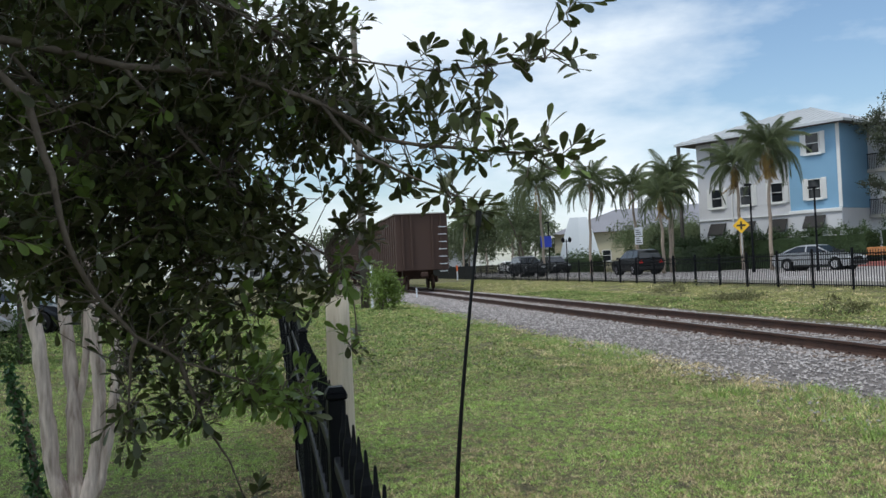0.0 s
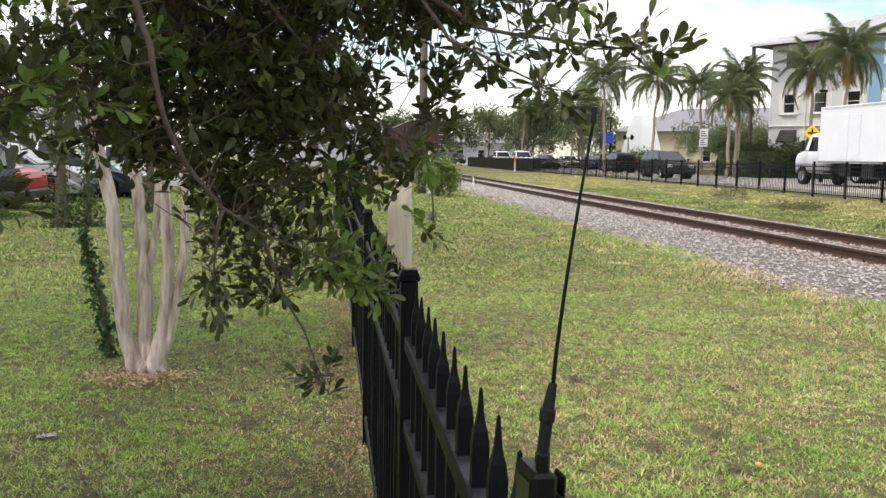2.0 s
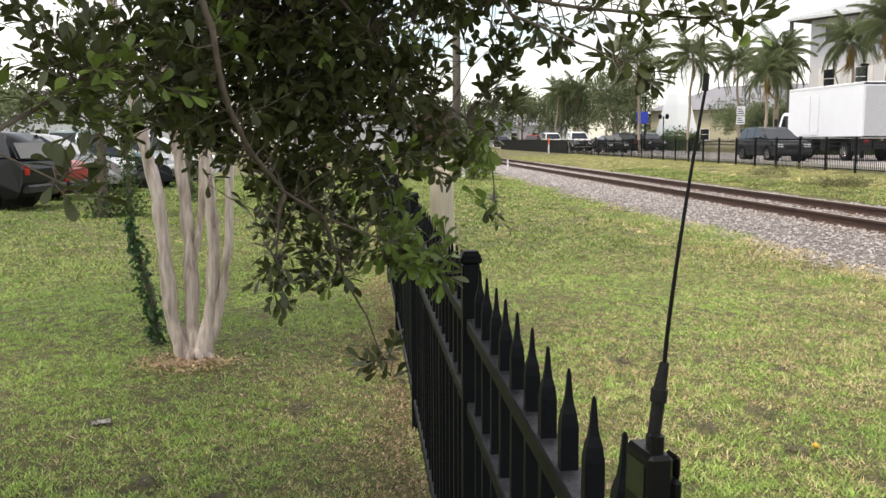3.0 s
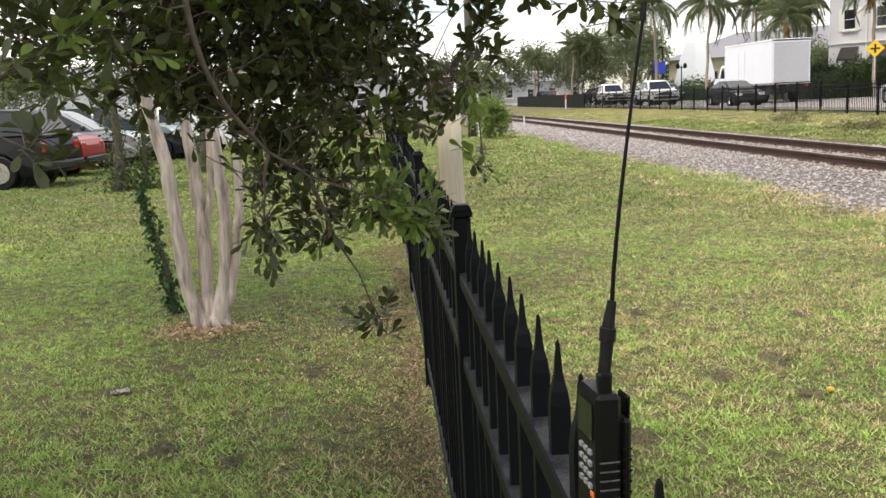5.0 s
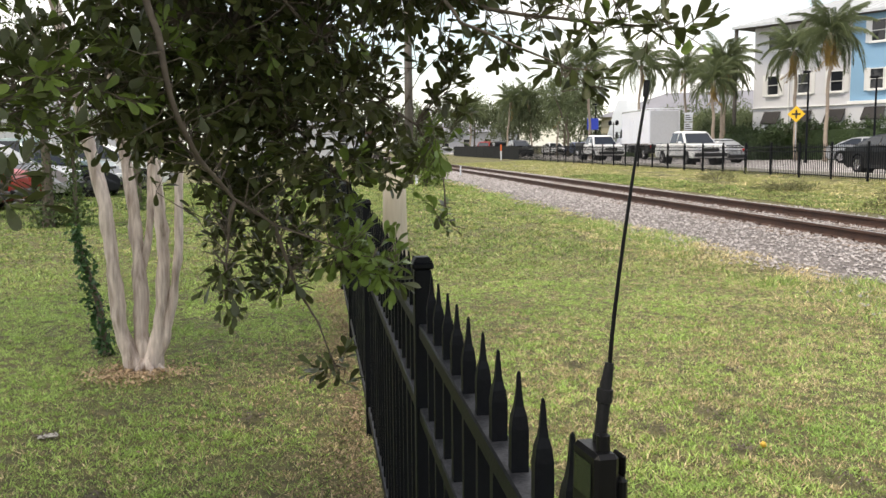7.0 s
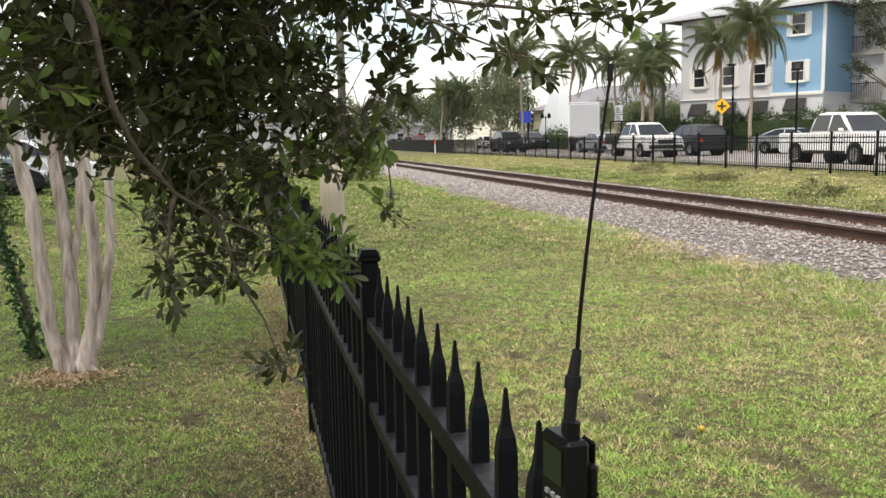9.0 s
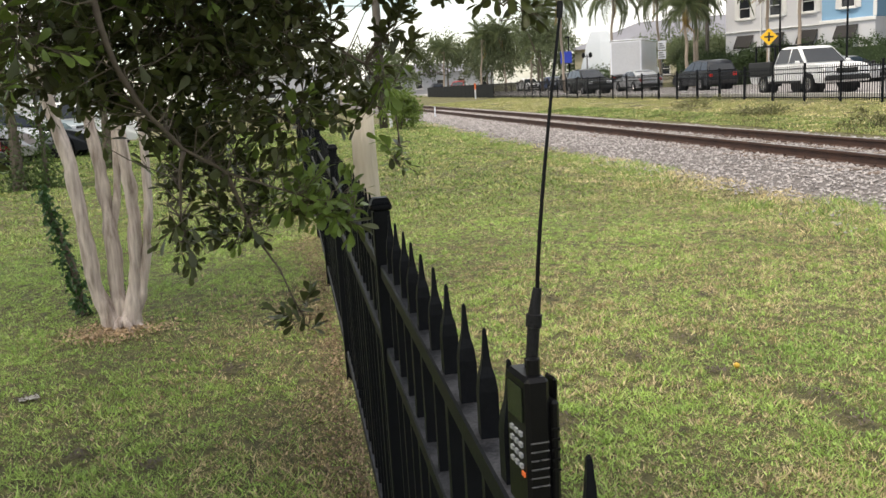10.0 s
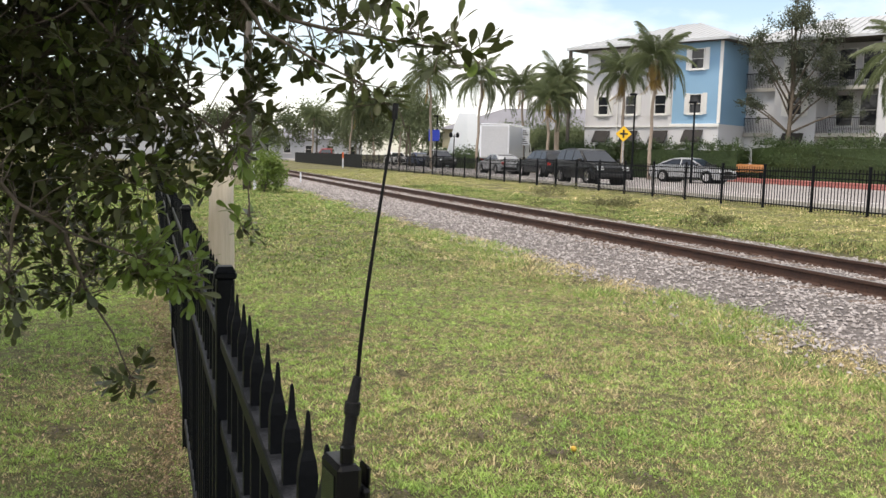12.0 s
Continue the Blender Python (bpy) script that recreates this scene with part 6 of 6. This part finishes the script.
def make_rack(car):
    bm = bmesh.new()
    for x in (-0.85, 0.85):
        for y in (-2.5, -0.95):
            box(bm, x - 0.03, x + 0.03, y - 0.03, y + 0.03, 1.166, 1.95)
        box(bm, x - 0.03, x + 0.03, -2.5, -0.95, 1.951, 2.0)
    box(bm, -0.85, 0.85, -2.5, -2.44, 1.955, 1.995)
    part("ladder_rack", bm, IRON, car)
    bm = bmesh.new()
    box(bm, -1.04, 1.04, -2.8, -0.99, 0.72, 1.33, 0.02)
    part("flat_bed", bm, BLACKPAINT, car, "black work bed")


def make_box_truck(at):
    t = thing("box_truck", "white box truck with a tall cargo body", "truck", at)
    bm = bmesh.new()
    box(bm, -1.22, 1.22, -3.9, 3.6, 1.12, 3.85, 0.04)
    cargo = part("cargo_box", bm, WHITEPAINT, t)
    bm = bmesh.new()
    box(bm, -1.08, 1.08, -3.935, -3.902, 1.25, 3.65)
    part("roller_door", bm, PALEWALL, cargo, "pale grey roller door")
    for y in (0.6, 1.55):
        bm = bmesh.new()
        box(bm, -1.245, -1.222, y - 0.42, y + 0.42, 1.3, 3.4, 0.008)
        for z in (1.6, 2.3, 3.1):
            box(bm, -1.26, -1.246, y - 0.46, y - 0.3, z, z + 0.06)
        part("side_door", bm, WHITEPAINT, cargo)
    bm = bmesh.new()
    for z in (1.13, 3.72):
        box(bm, -1.235, 1.235, -3.9, 3.58, z, z + 0.1)
    part("edge_rail", bm, CHROME, cargo)
    bm = bmesh.new()
    extrude_profile(bm, [(3.7, 0.7), (3.7, 2.55), (4.5, 2.6), (4.75, 2.5), (5.05, 1.75), (5.9, 1.6), (6.1, 1.35), (6.12, 0.65), (5.9, 0.55)], -1.05, 1.05)
    bmesh.ops.bevel(bm, geom=bm.edges[:], offset=0.06, segments=2, affect="EDGES")
    part("cab", bm, WHITEPAINT, t, smooth=True)
    for s in (-1, 1):
        bm = bmesh.new()
        extrude_profile(bm, [(3.95, 1.7), (3.95, 2.42), (4.5, 2.42), (4.85, 1.7)], s * 1.03, s * 1.058)
        part("side_window", bm, DARKGLASS, t)
        bm = bmesh.new()
        box(bm, s * 1.3 - 0.1, s * 1.3 + 0.1, 4.9, 4.98, 1.7, 2.25, 0.02)
        cyl(bm, (s * 1.05, 4.9, 1.75), (s * 1.25, 4.93, 1.75), 0.02, 6)
        part("mirror", bm, BLACKPAINT, t)
        bm = bmesh.new()
        box(bm, s * 0.75 - 0.17, s * 0.75 + 0.17, 6.03, 6.13, 0.95, 1.2, 0.02)
        part("headlight", bm, HEADLAMP, t)
        bm = bmesh.new()
        box(bm, s * 0.95 - 0.12, s * 0.95 + 0.12, -3.97, -3.9, 0.9, 1.05, 0.01)
        part("tail_light", bm, TAILLAMP, t)
    bm = bmesh.new()
    extrude_profile(bm, [(4.8, 2.42), (5.04, 1.8), (5.075, 1.8), (4.835, 2.42)], -0.9, 0.9)
    part("windscreen", bm, DARKGLASS, t)
    bm = bmesh.new()
    box(bm, -0.5, 0.5, -3.8, 5.6, 0.62, 1.0)
    for y in (-3.3, -0.4, 1.4):
        for s in (-1, 1):
            box(bm, s * 0.85 - 0.3, s * 0.85 + 0.3, y - 0.45, y + 0.45, 0.5, 1.1, 0.03)
    part("chassis", bm, BLACKPAINT, t)
    for y in (-2.2, 5.3):
        for s in (-1, 1):
            wheel_on(t, s * 0.95, y, 0.48, 0.3)
    return t


def make_train():
    """The tail of a goods train: one car, and its copies ahead."""
    cars = []
    car = thing("boxcar", "dark brown weathered railway boxcar at the train's tail", "railway car", pose(8.24, 0, 0.25), group="goods train")
    bm = bmesh.new()
    box(bm, -1.5, 1.5, 0.5, 15.5, 1.1, 4.3, 0.03)
    part("body", bm, BOXCAR, car)
    bm = bmesh.new()
    box(bm, -0.03, 0.03, -0.05, 0.05, 1.15, 4.25)
    rib = mesh_of(bm, BOXCAR, "side_rib")
    for k in range(16):
        for s in (-1, 1):
            share("side_rib", rib, car, pose(s * 1.532, 0.95 + k * 0.93, 0))
    # Roof slab in a paler colour than the body.
    bm = bmesh.new()
    extrude_profile(bm, [(0.4, 4.302), (15.6, 4.302), (15.6, 4.36), (0.4, 4.36)], -1.55, 1.55)
    part("roof", bm, CONCRETE, car, "pale grey roof")
    for x in (-1.1, -0.6, 0.6, 1.1):
        bm = bmesh.new()
        box(bm, x - 0.05, x + 0.05, 0.4, 0.498, 1.15, 4.25)
        part("end_post", bm, BOXCAR, car)
    bm = bmesh.new()
    for k in range(7):
        box(bm, 0.95, 1.4, 0.36, 0.4, 1.0 + k * 0.42, 1.04 + k * 0.42)
    part("ladder", bm, WHITEPAINT, car)
    bm = bmesh.new()
    box(bm, -0.15, 0.15, -0.25, 0.5, 0.75, 1.0, 0.03)
    part("coupler", bm, RUST, car)
    for y in (2.6, 13.4):
        bg = new("bogie")
        bg.parent = car
        bg.matrix_basis = pose(0, y, 0)
        for s in (-1, 1):
            bm = bmesh.new()
            box(bm, s * 0.95 - 0.08, s * 0.95 + 0.08, -1.2, 1.2, 0.4, 0.75, 0.05)
            part("side_frame", bm, RUST, bg)
            for yy in (-0.85, 0.85):
                bm = bmesh.new()
                tube(bm, [(s * 0.7, yy, 0.42), (s * 0.8, yy, 0.42)], [0.42, 0.42], 18)
                part("wheel", bm, RUST, bg)
        bm = bmesh.new()
        box(bm, -0.9, 0.9, -0.3, 0.3, 0.6, 1.098)
        part("bolster", bm, RUST, bg)
    cars.append(car)
    for k in range(1, 4):
        cars.append(copy_thing(car, pose(8.24, 16.3 * k, 0.25)))
    return cars


LANE_IN, LANE_OUT, ROAD_Z = 20.8, 24.6, 0.34
make_road()
make_far_fence()
make_hedges()
make_apartments()
make_greenery()
make_street()
parked = [
    ("sedan", "silver", "silver sedan parked by the hedge", 30.5, 44.6, 205), ("suv", "dark", "charcoal car standing far down the road", 27.6, 84, 180), ("sedan", "blue", "blue car standing far down the road", 27.9, 92, 180),
    ("sedan", "white", "white car standing far down the road", 27.6, 101, 180), ("suv", "red", "red car standing far down the road", 22.5, 118, 160),
]
lot = [
    ("suv", "black", "black sport utility car in the grass car park", -9.75, 20.0, 82), ("sedan", "red", "red car in the car park", -10.1, 23.0, 90), ("suv", "silver", "silver sport utility car in the car park", -9.6, 26.2, -88),
    ("pickup", "teal", "grey-green pickup in the car park", -9.6, 29.6, -92), ("suv", "white", "white sport utility car in the car park", -8.0, 33.0, -85), ("sedan", "dark", "charcoal sedan in the car park", -8.6, 28.9, -94),
    ("sedan", "silver", "silver sedan in the car park", -13.5, 33.5, -90),
]
for kind, colour, label, x, y, rz in parked:
    make_car(kind, colour, label, pose(x, y, 0.345 if x < 29.5 else 0.35, 0, 0, rz))
for kind, colour, label, x, y, rz in lot:
    make_car(kind, colour, label, pose(x, y, 0.012, 0, 0, rz))
bm = bmesh.new()
box(bm, -40, -8.9, 19.2, 60, -0.15, 0.01)
tagged(part("car_park", bm, ASPHALT), "grey asphalt car park beyond the lawn", "car park", kind="structure")

inbound = pose(LANE_IN, 60, ROAD_Z, 0, 0, 180)
outbound = pose(LANE_OUT, 60, ROAD_Z)
suv_a = make_car("suv", "dark", "charcoal sport utility car driving along the road", inbound)
sedan_b = make_car("sedan", "black", "black sedan driving along the road", inbound)
pickup_c = make_car("pickup", "white", "white crew-cab pickup driving along the road", inbound, "pickup")
pickup_d = make_car("pickup", "white", "white pickup with a black work bed driving along the road", inbound, "pickup")
make_rack(pickup_d)
suv_e = make_car("suv", "black", "black sport utility car driving along the road", inbound)
sedan_f = make_car("sedan", "silver", "silver sedan driving away along the road", outbound)
suv_g = make_car("suv", "dark", "charcoal sport utility car driving away along the road", outbound)
suv_h = make_car("suv", "black", "black sport utility car driving away along the road", outbound)
box_truck = make_box_truck(outbound)
train = make_train()


# ---- what moves ----
def motions():
    def lane_rows(x, rows, rz):
        return [(t, pose(x if len(r) < 2 else r[1], y, ROAD_Z, 0, 0, rz if len(r) == 0 else r[0])) for t, y, *r in rows]

    walk(suv_a, lane_rows(LANE_IN, [(0, 70.5), (1.5, 57.4), (2, 52.8), (3, 43.4), (6, 13.8), (12, -44)], 180))
    walk(sedan_b, lane_rows(LANE_IN, [(0, 107), (5, 50.9), (5.5, 45.2), (6.5, 34), (9, 6), (12, -28)], 180))
    walk(pickup_c, lane_rows(LANE_IN, [(0, 116), (5.5, 61.5), (6.5, 52), (8.5, 32), (9, 27.2), (12, -3)], 180))
    walk(pickup_d, lane_rows(LANE_IN, [(0, 127), (6.5, 67.2), (8.5, 49.9), (9.5, 38.2), (10.5, 28), (12, 13)], 180))
    walk(suv_e, lane_rows(LANE_IN, [(0, 168), (10.5, 55.5), (11, 50.8), (11.5, 45.1), (12, 39)], 180))
    walk(sedan_f, lane_rows(LANE_OUT, [(0, 4), (5.5, 42), (6.5, 49), (8.5, 58), (9.5, 60.2), (12, 60.6)], 0))
    walk(suv_g, lane_rows(LANE_OUT, [(0, -30), (8.5, 43), (9.5, 48), (10.5, 51.3), (12, 52.8)], 0))
    walk(suv_h, lane_rows(LANE_OUT + 0.4, [(0, 57.5), (0.5, 59), (1, 64), (6, 112), (12, 172)], 0))
    walk(box_truck, lane_rows(LANE_OUT + 0.4, [(0, 23), (0.6, 26.9), (1, 29.6), (1.5, 33.1), (2, 36.8), (2.5, 40.6), (3, 44.2), (5, 56.4), (5.5, 59.2), (6.5, 65.8, -2, 25.8), (8.5, 68.3, -17, 26.7), (9.5, 69.1, -28, 27.6), (12, 68.3, -36, 28.2)], 0))
    for k, car in enumerate(train):
        walk(car, [(t, pose(8.24, 48 + 16.3 * k + 14 * t, 0.25)) for t in (0, 3, 6, 9, 12)])


motions()
